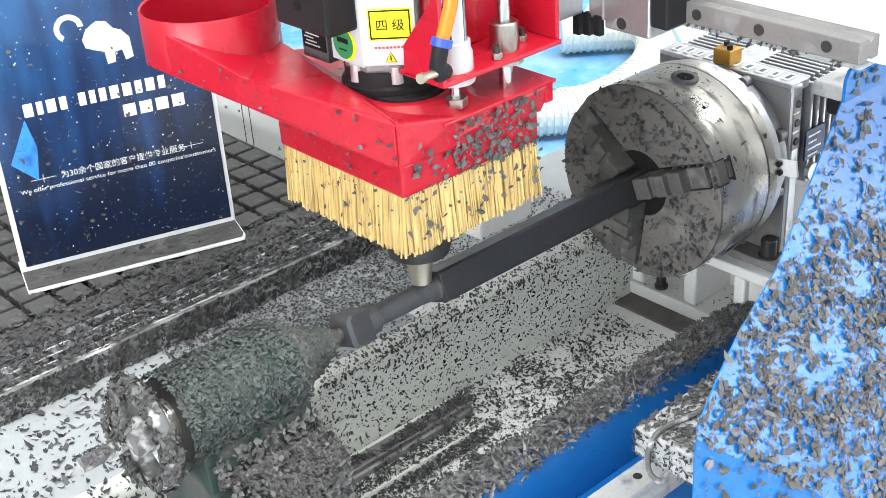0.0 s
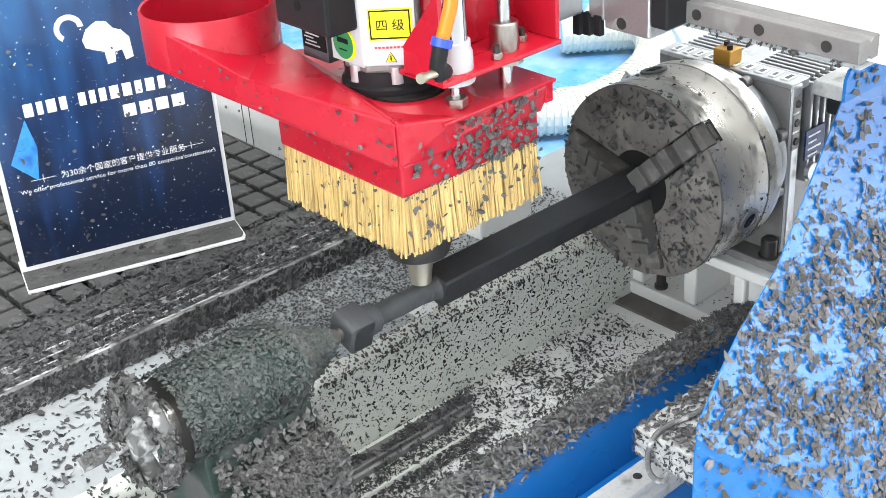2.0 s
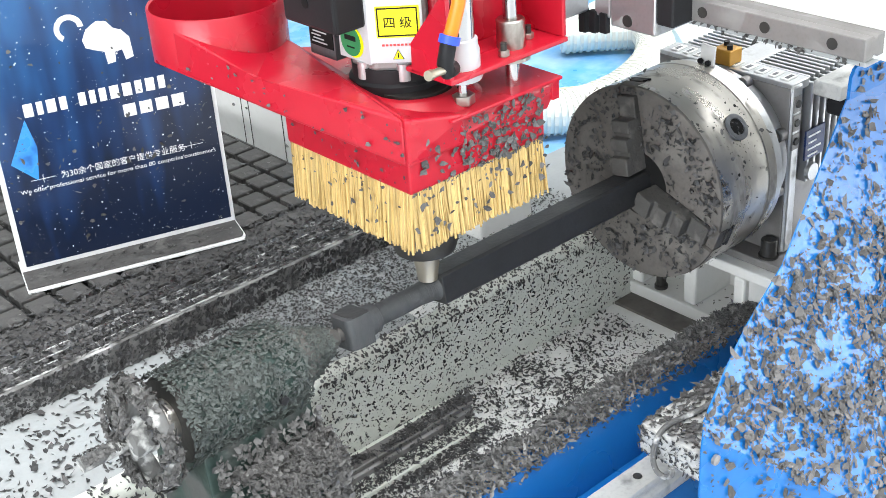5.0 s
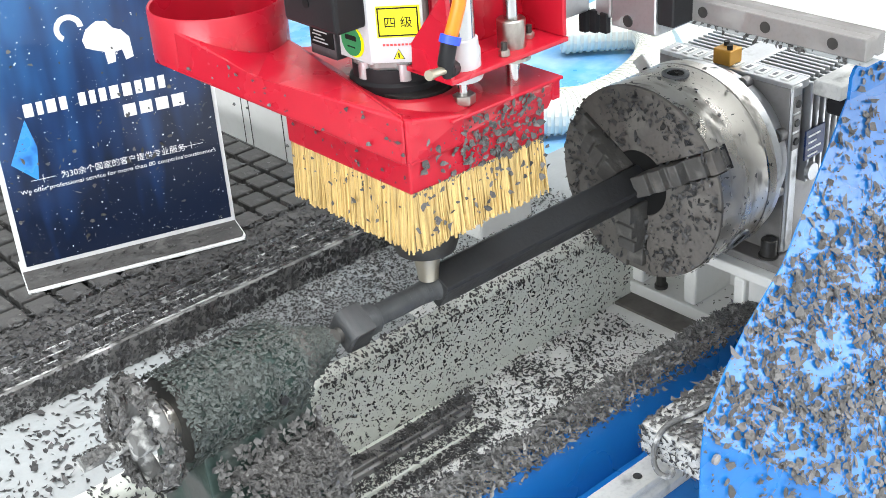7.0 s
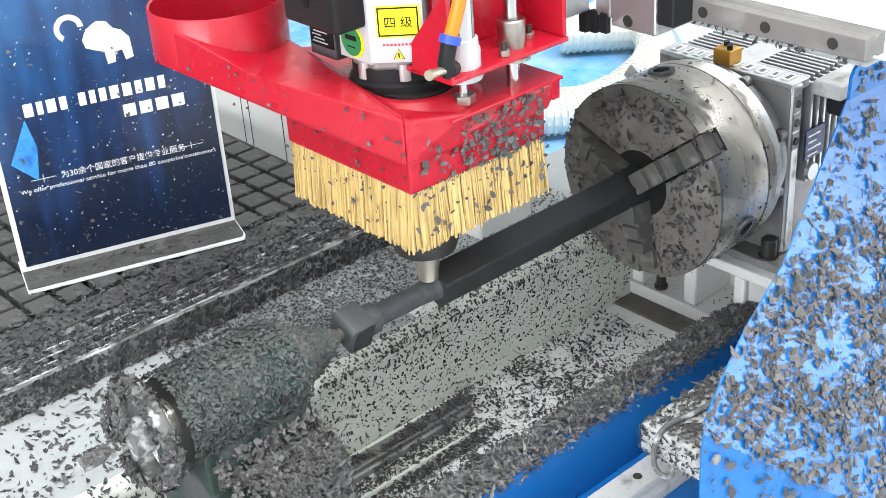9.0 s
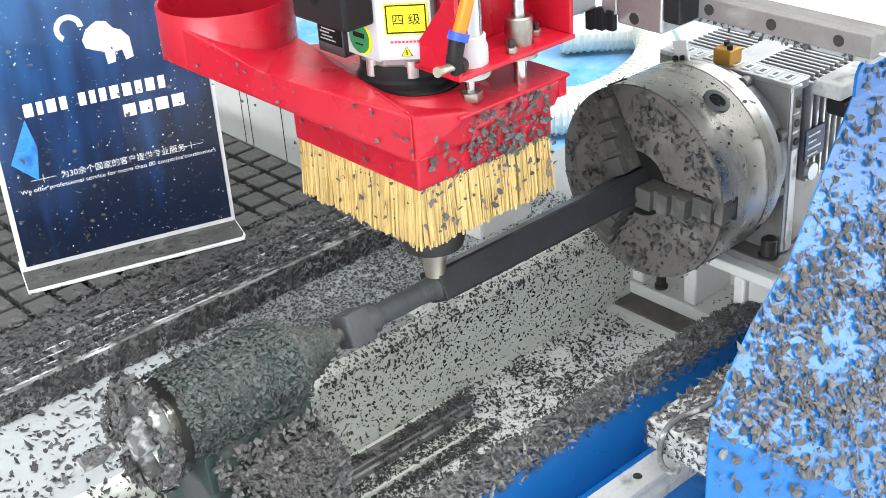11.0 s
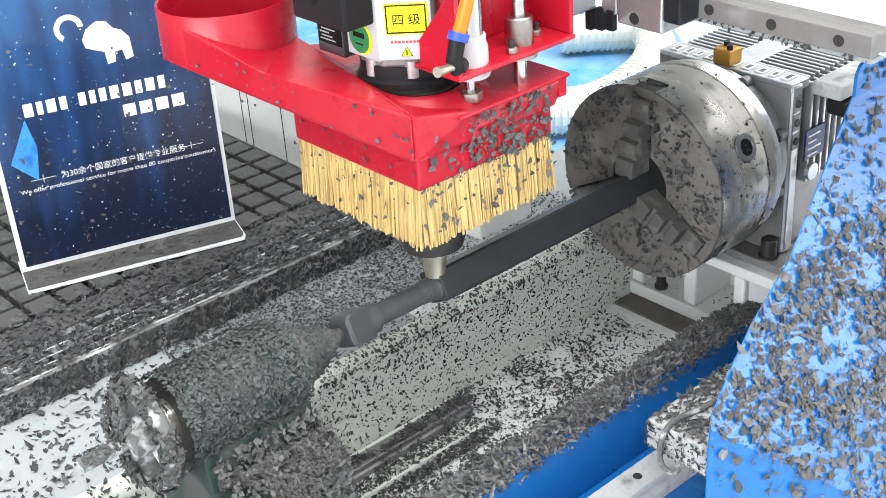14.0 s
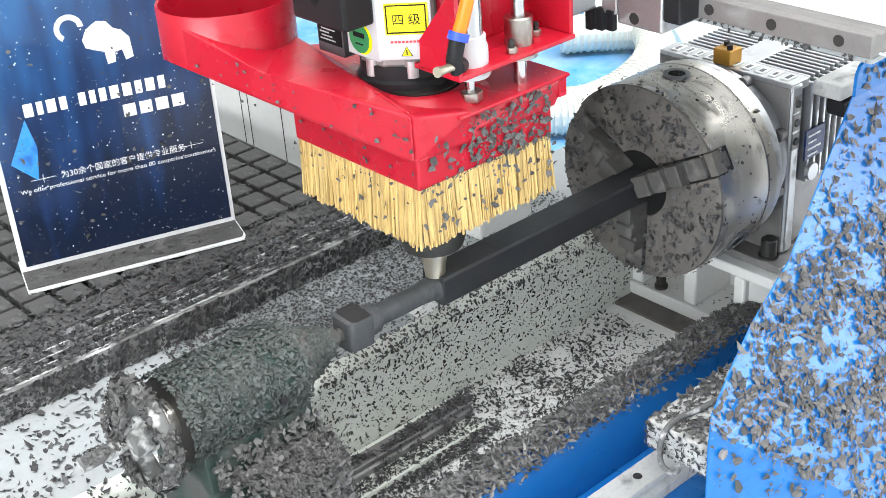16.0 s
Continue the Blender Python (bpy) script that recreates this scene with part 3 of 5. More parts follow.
def build_workpiece():
    wp = thing("graphite_bar", (0, 0, AX), "dark graphite square bar with a turned neck, in the chuck", "workpiece")
    turn = Matrix.Rotation(radians(-29), 4, "X")
    bm = prism(octo(0.0285, 0.0022), "x", -0.27, 0.05, 0.0004, 1)
    bm.transform(turn)
    part("square_shank", bm, M_GRAPH, wp, "sooty square shank", local=True)
    rings = [(-0.2695, 0.0128)]
    rng = random.Random(4)
    x = -0.272
    while x > -0.334:
        r = 0.0095 + 0.0018 * math.exp(-((x + 0.266) / 0.014) ** 2) + 0.0005 * math.exp(-((x + 0.31) / 0.01) ** 2) + rng.uniform(-0.0001, 0.0001)
        rings += [(x, r), (x - 0.0035, r - 0.00012)]
        x -= 0.0037
    rings += [(-0.3355, 0.0108), (-0.337, 0.0126), (-0.3415, 0.0129), (-0.342, 0.0136), (-0.3485, 0.0138)]
    part("turned_neck", lathe(rings, "x", (0, 0, 0), 40), M_TURNED, wp, "freshly turned round neck", local=True, smooth=True)
    turn = Matrix.Rotation(radians(-119), 4, "X")
    h = 0.0139
    side = [(-0.3725, -h + 0.0065), (-0.3718, -h + 0.0035), (-0.37, -h + 0.0012), (-0.3675, -h), (-0.348, -h), (-0.348, h), (-0.3675, h), (-0.37, h - 0.0012), (-0.3718, h - 0.0035), (-0.3725, h - 0.0065)]
    bm = prism(side, "y", -h, h, 0.0012, 2)
    bm.transform(turn)
    block = part("end_block", bm, M_TURNED, wp, "machined grey end block", local=True, smooth=True)
    raw = [(-0.3675, -h + 0.0035), (-0.364, -h + 0.0008), (-0.3488, -h + 0.0008), (-0.3488, h - 0.0008), (-0.364, h - 0.0008), (-0.3675, h - 0.0035)]
    for sgn in (-1, 1):
        face = prism(raw, "y", sgn * h - 0.0004, sgn * h + 0.0004)
        face.transform(turn)
        part("raw_face", face, M_GRAPH, block, "raw black graphite face", local=True)
    part("centre_pin", lathe([(-0.395, 0.002), (-0.373, 0.007)], "x", (0, 0, 0), 20), M_DARK, wp, local=True)
    return wp


chuck = build_chuck()
workpiece = build_workpiece()


# ---- rotary gearbox and its base ----
def build_gearbox():
    gb = thing("rotary_gearbox", (0.2, 0, ZB), "grey aluminium rotary gearbox with cooling fins", "gearbox")
    x0, y0, y1, zt = 0.128, -0.084, 0.084, AX + 0.082
    part("front_plate", box(x0 + 0.002, x0 + 0.018, y0, y1, AX - 0.103, zt, 0.003), M_ALU, gb, "machined front plate")
    # Front face and hub take darker metals that paint the shade behind the chuck.
    part("front_face", box(x0, x0 + 0.0025, y0 + 0.003, y1 - 0.003, AX - 0.1025, zt - 0.003, 0.0006), M_RAIL, gb, "cast front face, darkened for the shade behind the chuck")
    part("hub", lathe([(0.1, 0.058), (0.104, 0.072), (0.118, 0.076), (0.129, 0.08)], "x", (0, 0, AX), 64), M_CAST, gb, "round bearing hub", smooth=True)
    part("hub_ring", lathe([(0.1235, 0.05), (0.1235, 0.074), (0.1285, 0.078)], "x", (0, 0, AX), 64), M_RAIL, gb, smooth=True)
    part("hub_rim", lathe([(0.1275, 0.083), (0.113, 0.0815), (0.111, 0.08), (0.111, 0.0765), (0.1275, 0.0755)], "x", (0, 0, AX), 64), M_ALU, gb, "bright raised rim", smooth=True)
    for k in range(12):
        a = math.pi * k / 6 + 0.12
        rib = box(0.104, 0.1235, 0.056, 0.078, -0.0028, 0.0028, 0.0012)
        rib.transform(Matrix.Translation((0, 0, AX)) @ Matrix.Rotation(a, 4, "X"))
        part("hub_rib", rib, M_ALU, gb, "cast rib")
    for k in range(8):
        a = math.pi * (k + 0.5) / 4
        c = (0, 0.081 * math.cos(a), AX + 0.081 * math.sin(a))
        s = part("cap_screw", lathe([(0.1285, 0.0068), (0.119, 0.0068), (0.1185, 0.006), (0.1185, 0.0034), (0.122, 0.003)], "x", c, 20), M_RAIL, gb, "socket cap screw", smooth=True)
        part("hex_recess", hexagon(0.0034, "x", c, 0.1181, 0.1184, 0), M_TOOL, s)
    part("housing", box(x0 + 0.018, 0.36, y0 + 0.008, y1 - 0.008, AX - 0.103, zt - 0.012, 0.004), M_RAIL, gb, "cast housing")
    for k in range(22):
        x = x0 + 0.034 + k * 0.0085
        part("top_fin", box(x, x + 0.0038, y0 + 0.006, y1 - 0.006, zt - 0.013, zt - 0.0005, 0.0006, seg=1), M_ALU, gb)
    part("top_web", box(x0 + 0.03, 0.35, -0.016, 0.016, zt - 0.013, zt + 0.0006, 0.001), M_ALU, gb)
    for k in range(11):
        x = x0 + 0.03 + k * 0.0115
        part("side_fin", box(x, x + 0.0042, y0 - 0.002, y0 + 0.009, AX - 0.03, zt - 0.004, 0.0008, seg=1), M_ALU, gb)
    part("top_rim", box(x0 + 0.001, x0 + 0.03, y0 + 0.002, y1 - 0.002, zt - 0.008, zt + 0.0015, 0.001), M_ALU, gb, "bright front lip of the top")
    rng = random.Random(9)
    y = y1 - 0.012
    while y > y0 + 0.02:                       # plain raised marks where a word is cast
        w = rng.uniform(0.007, 0.012)
        part("cast_mark", box(x0 + 0.006, x0 + 0.024, y - w, y, zt + 0.0014, zt + 0.0028, 0.0006, seg=1), M_WHITE, gb)
        # A dark patch on each mark paints the shade in its hollow.
        part("hollow_shade", box(x0 + 0.01, x0 + rng.uniform(0.017, 0.021), y - w * 0.72, y - w * 0.3, zt + 0.0026, zt + 0.0031, 0), M_CAST, gb)
        y -= w + 0.006
    for k, z in enumerate((zt - 0.02, zt - 0.04, zt - 0.06)):
        part("side_pocket", box(x0 + 0.0035, x0 + 0.0155, y0 - 0.0006, y0 + 0.0004, z - 0.0085, z + 0.0085, 0), M_RAIL, gb, "shallow side pocket")
        part("side_hole", lathe([(y0 - 0.0022, 0.0036), (y0 - 0.0004, 0.0042)], "y", (x0 + 0.0095, 0, z), 18), M_DARK, gb)
    pl = part("name_plate", box(x0 + 0.022, x0 + 0.055, y0 - 0.0045, y0 - 0.0022, AX - 0.003, AX + 0.029, 0.0005), M_NAVY, gb, "navy plate with pale unreadable lines")
    for k in range(4):
        part("text_bar", box(x0 + 0.026, x0 + 0.026 + (0.02, 0.014, 0.022, 0.017)[k], y0 - 0.0052, y0 - 0.0044, AX + 0.0215 - 0.007 * k, AX + 0.0232 - 0.007 * k, 0), M_PAPER, pl)
    part("cable_gland", lathe([(y0 - 0.006, 0.005), (y0 - 0.006, 0.009), (y0 - 0.001, 0.0095)], "y", (x0 + 0.037, 0, AX - 0.019), 28), M_ALU, gb, "round metal gland", smooth=True)
    part("foot_plate", box(0.105, 0.36, -0.1, 0.1, AX - 0.1128, AX - 0.1035, 0.002), M_RAIL, gb, "aluminium foot plate")
    part("terminal_box", box(x0 + 0.03, x0 + 0.13, y0 - 0.034, y0 - 0.002, AX + 0.066, zt - 0.001, 0.0015), M_FOOT, gb, "white terminal box")
    part("end_cover", box(x0 + 0.04, x0 + 0.075, y0 - 0.036, y0 - 0.012, AX + 0.045, AX + 0.062, 0.003), M_BLACK, gb, "black rubber end cover")
    part("foot_bolt", lathe([(AX - 0.1037, 0.0105), (AX - 0.101, 0.0105), (AX - 0.101, 0.0085), (AX - 0.084, 0.0085), (AX - 0.083, 0.0075)], "z", (0.118, -0.075, 0), 20), M_DARK, gb, smooth=True)
    return gb


def build_riser():
    b = thing("chuck_riser", (0.2, 0, ZB), "white welded riser block under the gearbox", "riser")
    part("foot", box(0.088, 0.42, -0.088, 0.088, ZB + 0.003, ZB + 0.018, 0.0015), M_WHITE, b, "white foot plate")
    part("web", box(0.155, 0.165, -0.088, 0.088, ZB + 0.018, AX - 0.125, 0.001), M_WHITE, b)
    for y0, y1 in ((-0.066, -0.052), (-0.004, 0.013), (0.07, 0.086)):
        part("rib", box(0.0915, 0.155, y0, y1, ZB + 0.018, AX - 0.125, 0.003), M_WHITE, b, "white upright rib")
    part("cheek", prism([(0.1, -0.066), (0.155, -0.066), (0.155, -0.1), (0.13, -0.1)], "z", ZB + 0.018, AX - 0.125, 0.001), M_WHITE, b, "white slanted cheek")
    part("top_plate", box(0.0925, 0.42, -0.1, 0.09, AX - 0.125, AX - 0.113, 0.002), M_WHITE, b, "white top plate")
    part("body", box(0.165, 0.42, -0.088, 0.088, ZB + 0.018, AX - 0.125, 0.002), M_WHITE, b)
    flakes("riser_chip_litter", 60, rect((0.09, -0.088, ZB + 0.0185), (0.06, 0, 0), (0, 0.17, 0), (0, 0, 1)), (0.0015, 0.005), M_CHIP, b, "", False, 0.2, seed=86)
    part("shim", box(0.0605, 0.43, -0.06, YW - 0.001, ZB, ZB + 0.003, 0), M_FACE, b, "dark stained shim plate")
    part("stud", lathe([(ZB + 0.018, 0.0075), (ZB + 0.022, 0.0075), (ZB + 0.022, 0.0055), (ZB + 0.05, 0.0055)], "z", (0.1, 0.05, 0), 20), M_DARK, b, "dark clamping stud", smooth=True)
    return b


gearbox = build_gearbox()
riser = build_riser()
blk = tagged(part("brass_block", box(0.13, 0.15, -0.007, 0.014, AX + 0.0838, AX + 0.1, 0.001), M_BRASS), "yellow anodised block on the gearbox", "block")
for bx, by in ((0.136, -0.002), (0.144, 0.008)):
    part("block_screw", lathe([(AX + 0.1, 0.003), (AX + 0.1045, 0.003)], "z", (bx, by, 0), 14), M_BLACK, blk)


# ---- tailstock ----
def build_tailstock():
    ts = thing("tailstock", (-0.48, 0, ZB), "green-grey cast tailstock buried in graphite chips", "tailstock")
    part("barrel", lathe([(-0.527, 0.03), (-0.527, 0.034), (-0.522, 0.037), (-0.437, 0.037), (-0.43, 0.034), (-0.427, 0.03), (-0.427, 0.02)], "x", (0, 0, AX), 56), M_GREEN, ts, "cast barrel under caked chips", smooth=True)
    part("centre", lathe([(-0.43, 0.03), (-0.418, 0.0262), (-0.402, 0.018), (-0.387, 0.0125), (-0.3745, 0.005)], "x", (0, 0, AX), 32), M_JAW, ts, "dusty centre", smooth=True)
    part("end_collar", lathe([(-0.537, 0.02), (-0.535, 0.034), (-0.533, 0.0355), (-0.5275, 0.0355)], "x", (0, 0, AX), 48), M_DARK, ts, "dark end collar", smooth=True)
    part("end_cap", lathe([(-0.547, 0.008), (-0.547, 0.0165), (-0.546, 0.018), (-0.5355, 0.018)], "x", (0, -0.004, AX + 0.004), 40), M_STEEL, ts, "bare steel ring", smooth=True)
    base = [(0.05, ZB + 0.004), (0.05, AX - 0.06), (0.03, AX - 0.01), (-0.028, AX - 0.01), (-0.031, AX - 0.03), (-0.034, AX - 0.058), (-0.06, AX - 0.062), (-0.064, AX - 0.066), (-0.064, ZB + 0.004)]
    part("casting", prism(base, "x", -0.528, -0.428, 0.002, 2), M_GREEN, ts, "green-grey casting with a broad foot")
    # A black disc paints the shade of the lock bore.
    part("lock_bore", lathe([(-0.0415, 0.0035), (-0.036, 0.0045)], "y", (-0.458, 0, AX - 0.002), 16), M_BLACK, ts)
    # hand wheel at the tail
    hw = thing("hand_wheel", (-0.56, 0, AX), "chip-strewn white metal hand wheel", "wheel")
    ring = bmesh.new()
    seg, k = 40, 10
    rings = []
    for i in range(seg):
        a = 2 * math.pi * i / seg
        c = Vector((-0.556 + 0.004 * noise.noise(Vector((3 * math.cos(a), 3 * math.sin(a), 0))), 0.039 * math.cos(a), AX + 0.039 * math.sin(a)))
        rad = Vector((0, math.cos(a), math.sin(a)))
        rings.append([ring.verts.new(c + (rad * math.cos(2 * math.pi * q / k) + Vector((1, 0, 0)) * math.sin(2 * math.pi * q / k)) * (0.0058 + 0.0035 * noise.noise(c * 110))) for q in range(k)])
    for i in range(seg):
        for q in range(k):
            ring.faces.new((rings[i][q], rings[i][(q + 1) % k], rings[(i + 1) % seg][(q + 1) % k], rings[(i + 1) % seg][q]))
    part("rim", ring, M_CRUST, hw, smooth=True)
    part("hub", lathe([(-0.572, 0.012), (-0.57, 0.015), (-0.552, 0.015)], "x", (0, 0, AX), 32), M_CRUST, hw, smooth=True)
    for i in range(3):
        a = (0.0, 1.66, 4.6)[i]
        part("spoke", tube([(-0.564, 0.01 * math.cos(a), AX + 0.01 * math.sin(a)), (-0.556, 0.038 * math.cos(a), AX + 0.038 * math.sin(a))], 0.0075), M_CRUST, hw, smooth=True)
    part("crank", tube([(-0.568, 0, AX), (-0.58, 0, AX), (-0.608, 0, AX)], 0.006), M_CRUST, hw, "white crank handle", smooth=True)
    return ts


tailstock = build_tailstock()


# ---- display stand ----
def build_stand():
    st = thing("display_stand", (-0.357, 0.389, ZT), "acrylic stand with a dark blue printed sheet", "sign")
    st.rotation_euler = (0, 0, radians(-17.6))

    def loc(name, bm, mat, parent=st, label="", **kw):
        return part(name, bm, mat, parent, label, local=True, **kw)
    W, H = 0.113, 0.33
    pn = loc("panel", box(-W, W, -0.002, 0.003, 0.004, H, 0.0008), M_PAPER, st, "white acrylic panel")
    loc("printed_sheet", box(-W + 0.005, W - 0.0045, -0.0034, -0.0021, 0.0105, H, 0), M_NIGHT, pn, "dark blue print with white specks")
    loc("base_plate", prism([(-W - 0.001, 0.03), (-W - 0.001, -0.044), (W - 0.002, -0.044), (W + 0.001, -0.035), (W + 0.001, 0.03)], "z", 0.0, 0.003, 0.0006, 1), M_PAPER, st, "white acrylic base plate")
    loc("base_cover", prism([(-W, 0.0), (-W, -0.041), (W - 0.004, -0.041), (W - 0.001, -0.034), (W - 0.001, 0.0)], "z", 0.0034, 0.005, 0.0004, 1), M_RUBBER, st, "dusty grey cover sheet")

    def flat(name, pts, y, mat, label=""):
        bm = bmesh.new()
        bm.faces.new([bm.verts.new((p[0], y, p[1])) for p in pts])
        got = bmesh.ops.extrude_face_region(bm, geom=bm.faces[:])
        bmesh.ops.translate(bm, vec=(0, -0.0004, 0), verts=[g for g in got["geom"] if isinstance(g, bmesh.types.BMVert)])
        return loc(name, bm, mat, pn, label)
    yf = -0.0036
    flat("crystal_shape", [(-0.077, 0.166), (-0.099, 0.123), (-0.0765, 0.101), (-0.071, 0.136)], yf, M_SKY, "pale blue printed crystal")
    # company mark and name as plain shapes
    x = -0.076
    for w in (0.009, 0.006, 0.009, 0.007, -0.008, 0.007, 0.006, 0.007, 0.009, 0.009, 0.007, 0.009, 0.007):
        if w > 0:
            s = 0.168 + (x + 0.076) * 0.012
            flat("logo_bar", [(x, s), (x + w, s), (x + w, s + 0.0135), (x, s + 0.0135)], yf, M_PAPER)
            x += w + 0.0036
        else:
            x -= w
    x = 0.018
    for k in range(4):
        flat("logo_bar", [(x, 0.1475), (x + 0.0125, 0.1475), (x + 0.0125, 0.1605), (x, 0.1605)], yf, M_PAPER)
        x += 0.0165
    mark = [(-0.008, 0.233), (-0.003, 0.243), (0.008, 0.2495), (0.017, 0.248), (0.023, 0.24), (0.031, 0.236), (0.037, 0.228), (0.038, 0.208), (0.03, 0.206), (0.028, 0.217), (0.021, 0.216),
            (0.02, 0.206), (0.012, 0.205), (0.011, 0.218), (0.003, 0.221), (-0.006, 0.225)]
    flat("logo_shape", mark, yf, M_PAPER, "plain white mark")
    arc = [(-0.018 + 0.014 * math.cos(a), 0.247 + 0.014 * math.sin(a)) for a in [k * math.pi / 10 for k in range(0, 14)]]
    flat("logo_shape", arc + [(p[0] * 0.62 - 0.007, (p[1] - 0.247) * 0.62 + 0.247) for p in arc[::-1]], yf, M_PAPER)

    def words(body, x, z, size, width=None):
        cu = bpy.data.curves.new("text", "FONT")
        cu.body, cu.size, cu.extrude = body, size, 0.0001
        tmp = bpy.data.objects.new("text", cu)
        scene.collection.objects.link(tmp)
        bpy.context.view_layer.update()
        me = bpy.data.meshes.new_from_object(tmp.evaluated_get(bpy.context.evaluated_depsgraph_get()))
        bpy.data.objects.remove(tmp)
        xs = [v.co.x for v in me.vertices]
        k = width / (max(xs) - min(xs)) if width else 1
        me.transform(Matrix.Translation((x, yf, z)) @ Matrix.Rotation(math.pi / 2, 4, "X") @ Matrix.Diagonal((k, 1, 1, 1)))
        me.materials.clear()
        me.materials.append(M_PAPER)
        ob = new("lettering", me)
        ob.parent = pn
        return tagged(ob, "white lettering")
    words("为30余个国家的客户提供专业服务", -0.055, 0.0985, 0.0088, 0.127)
    words("We offer professional service for more than 80 countries'coustomers", -0.0965, 0.0895, 0.0062, 0.2)
    for x in (-0.072, 0.079):
        flat("dash", [(x - 0.012, 0.1018), (x + 0.012, 0.1018), (x + 0.012, 0.1022), (x - 0.012, 0.1022)], yf, M_PAPER)
        flat("dash", [(x - 0.0003, 0.098), (x + 0.0003, 0.098), (x + 0.0003, 0.106), (x - 0.0003, 0.106)], yf, M_PAPER)
    rng = random.Random(8)
    bm = bmesh.new()
    for _ in range(750):
        px, pz, r = rng.uniform(-0.106, 0.107), rng.uniform(0.012, 0.32), 0.0002 + 0.0009 * rng.random() ** 4
        a = rng.random() * 3
        bm.faces.new([bm.verts.new((px + r * math.cos(a + q * 1.5708), -0.0037, pz + r * math.sin(a + q * 1.5708))) for q in range(4)])
    loc("printed_stars", bm, M_PAPER, pn, "white printed specks", kind="stuff")
    flakes("sheet_chip_litter", 110, rect((-0.105, -0.0037, 0.014), (0.21, 0, 0), (0, 0, 0.16), (0, -1, 0), lambda s, t: 1 - 0.7 * t), (0.001, 0.004), M_RIDGE, st, "", True, 0.2, seed=42, long=2.8)
    flakes("base_chip_litter", 150, rect((-0.11, -0.0405, 0.0052), (0.216, 0, 0), (0, 0.034, 0), (0, 0, 1)), (0.0015, 0.007), M_CHIP, st, "", True, 0.2, seed=43, long=2.4)
    flakes("sheet_chip_litter", 90, rect((-0.105, -0.0037, 0.014), (0.21, 0, 0), (0, 0, 0.3), (0, -1, 0), lambda s, t: 1 - 0.7 * t), (0.002, 0.007), M_CHIP, st, "", True, 0.15, seed=41)
    return st


stand = build_stand()


# ---- gantry: beam, rail, leg cover and foot; keyed along the bed ----
def build_gantry():
    g = thing("gantry", (-0.06, 0.2, AX + 0.2), "white gantry with a blue leg cover strewn with chips", "gantry")
    part("beam", box(-0.05, 0.16, -0.34, 1.9, AX + 0.2, AX + 0.5, 0.006), M_WHITE, g, "white steel beam")
    part("beam_foot", box(-0.055, 0.14, -0.26, -0.02, AX + 0.195, AX + 0.2, 0.002), M_DECK, g)
    # linear rail on the front of the beam
    zc = AX + 0.217
    prof = [(-0.05, zc - 0.0088), (-0.058, zc - 0.0088), (-0.062, zc - 0.006), (-0.066, zc - 0.0088), (-0.076, zc - 0.0088), (-0.076, zc + 0.0088), (-0.066, zc + 0.0088), (-0.062, zc + 0.006), (-0.058, zc + 0.0088), (-0.05, zc + 0.0088)]
    rl = part("rail", prism(prof, "y", -0.27, 1.8, 0.0006, 1), M_RAIL, g, "steel linear rail with dark bolt holes")
    y = -0.2425
    while y < 0.4:
        part("bolt_hole", lathe([(-0.0766, 0.0046), (-0.0758, 0.0046)], "x", (0, y, zc), 20), M_DARK, rl)
        y += 0.06
    # carriage and slide plates
    part("carriage", box(-0.1, -0.052, -0.094, -0.045, AX + 0.196, AX + 0.27, 0.002), M_ALU, g, "grey rail carriage")
    part("carriage_block", box(-0.1, -0.052, -0.045, -0.027, AX + 0.202, AX + 0.27, 0.002), M_ALU, g)
    part("carriage_hole", lathe([(-0.1006, 0.005), (-0.0996, 0.0055)], "x", (0, -0.064, AX + 0.204), 20), M_DARK, g)
    part("wiper", box(-0.1, -0.052, -0.112, -0.0945, AX + 0.207, AX + 0.27, 0.002), M_BLACK, g)
    part("slide_plate", box(-0.17, -0.102, -0.024, 0.2, AX + 0.205, AX + 0.55, 0.003), M_ALU, g, "grey slide plate")
    for k in range(3):
        part("brush_seal", box(-0.102, -0.096, -0.018 - 0.012 * k, -0.010 - 0.012 * k, AX + 0.184 + 0.002 * k, AX + 0.206, 0.001), M_BLACK, g)
    # sloping blue leg cover
    tn = math.tan(radians(26))

    def slope(x, z, d=0.0):
        return (x, -0.2778 + z * tn - d, AX + z)
    edge = [(0.006, 0.138), (-0.1317, 0.0553), (-0.1935, 0.0311), (-0.2292, 0.013), (-0.2649, -0.0073), (-0.2707, -0.015), (-0.0569, -0.2), (0.26, -0.2), (0.26, 0.138)]

    def sheet(front):
        bm = bmesh.new()
        fr = [bm.verts.new(q) for q in front]
        bk = [bm.verts.new((q[0], q[1] + 0.0012, q[2])) for q in front]
        bm.faces.new(fr)
        bm.faces.new(bk[::-1])
        for i in range(len(fr)):
            bm.faces.new((fr[i], fr[(i + 1) % len(fr)], bk[(i + 1) % len(fr)], bk[i]))
        return bm
    lc = part("leg_cover", sheet([slope(x, z) for x, z in edge]), M_BLUE, g, "sloping blue sheet-metal leg cover")
    hinge = (slope(-0.2707, -0.015), slope(-0.0569, -0.2))
    fold = [hinge[0], (-0.2729, -0.2856, AX - 0.0293), (-0.2765, -0.2882, AX - 0.0727), (-0.2911, -0.2961, AX - 0.2197), hinge[1]]
    part("cover_fold", sheet(fold), M_BLUE, g, "blue panel folded back under the slope")
    lip = [(0.008, AX + 0.137), (0.009, AX + 0.156), (0.013, AX + 0.163), (0.02, AX + 0.166), (0.26, AX + 0.166), (0.26, AX + 0.137)]
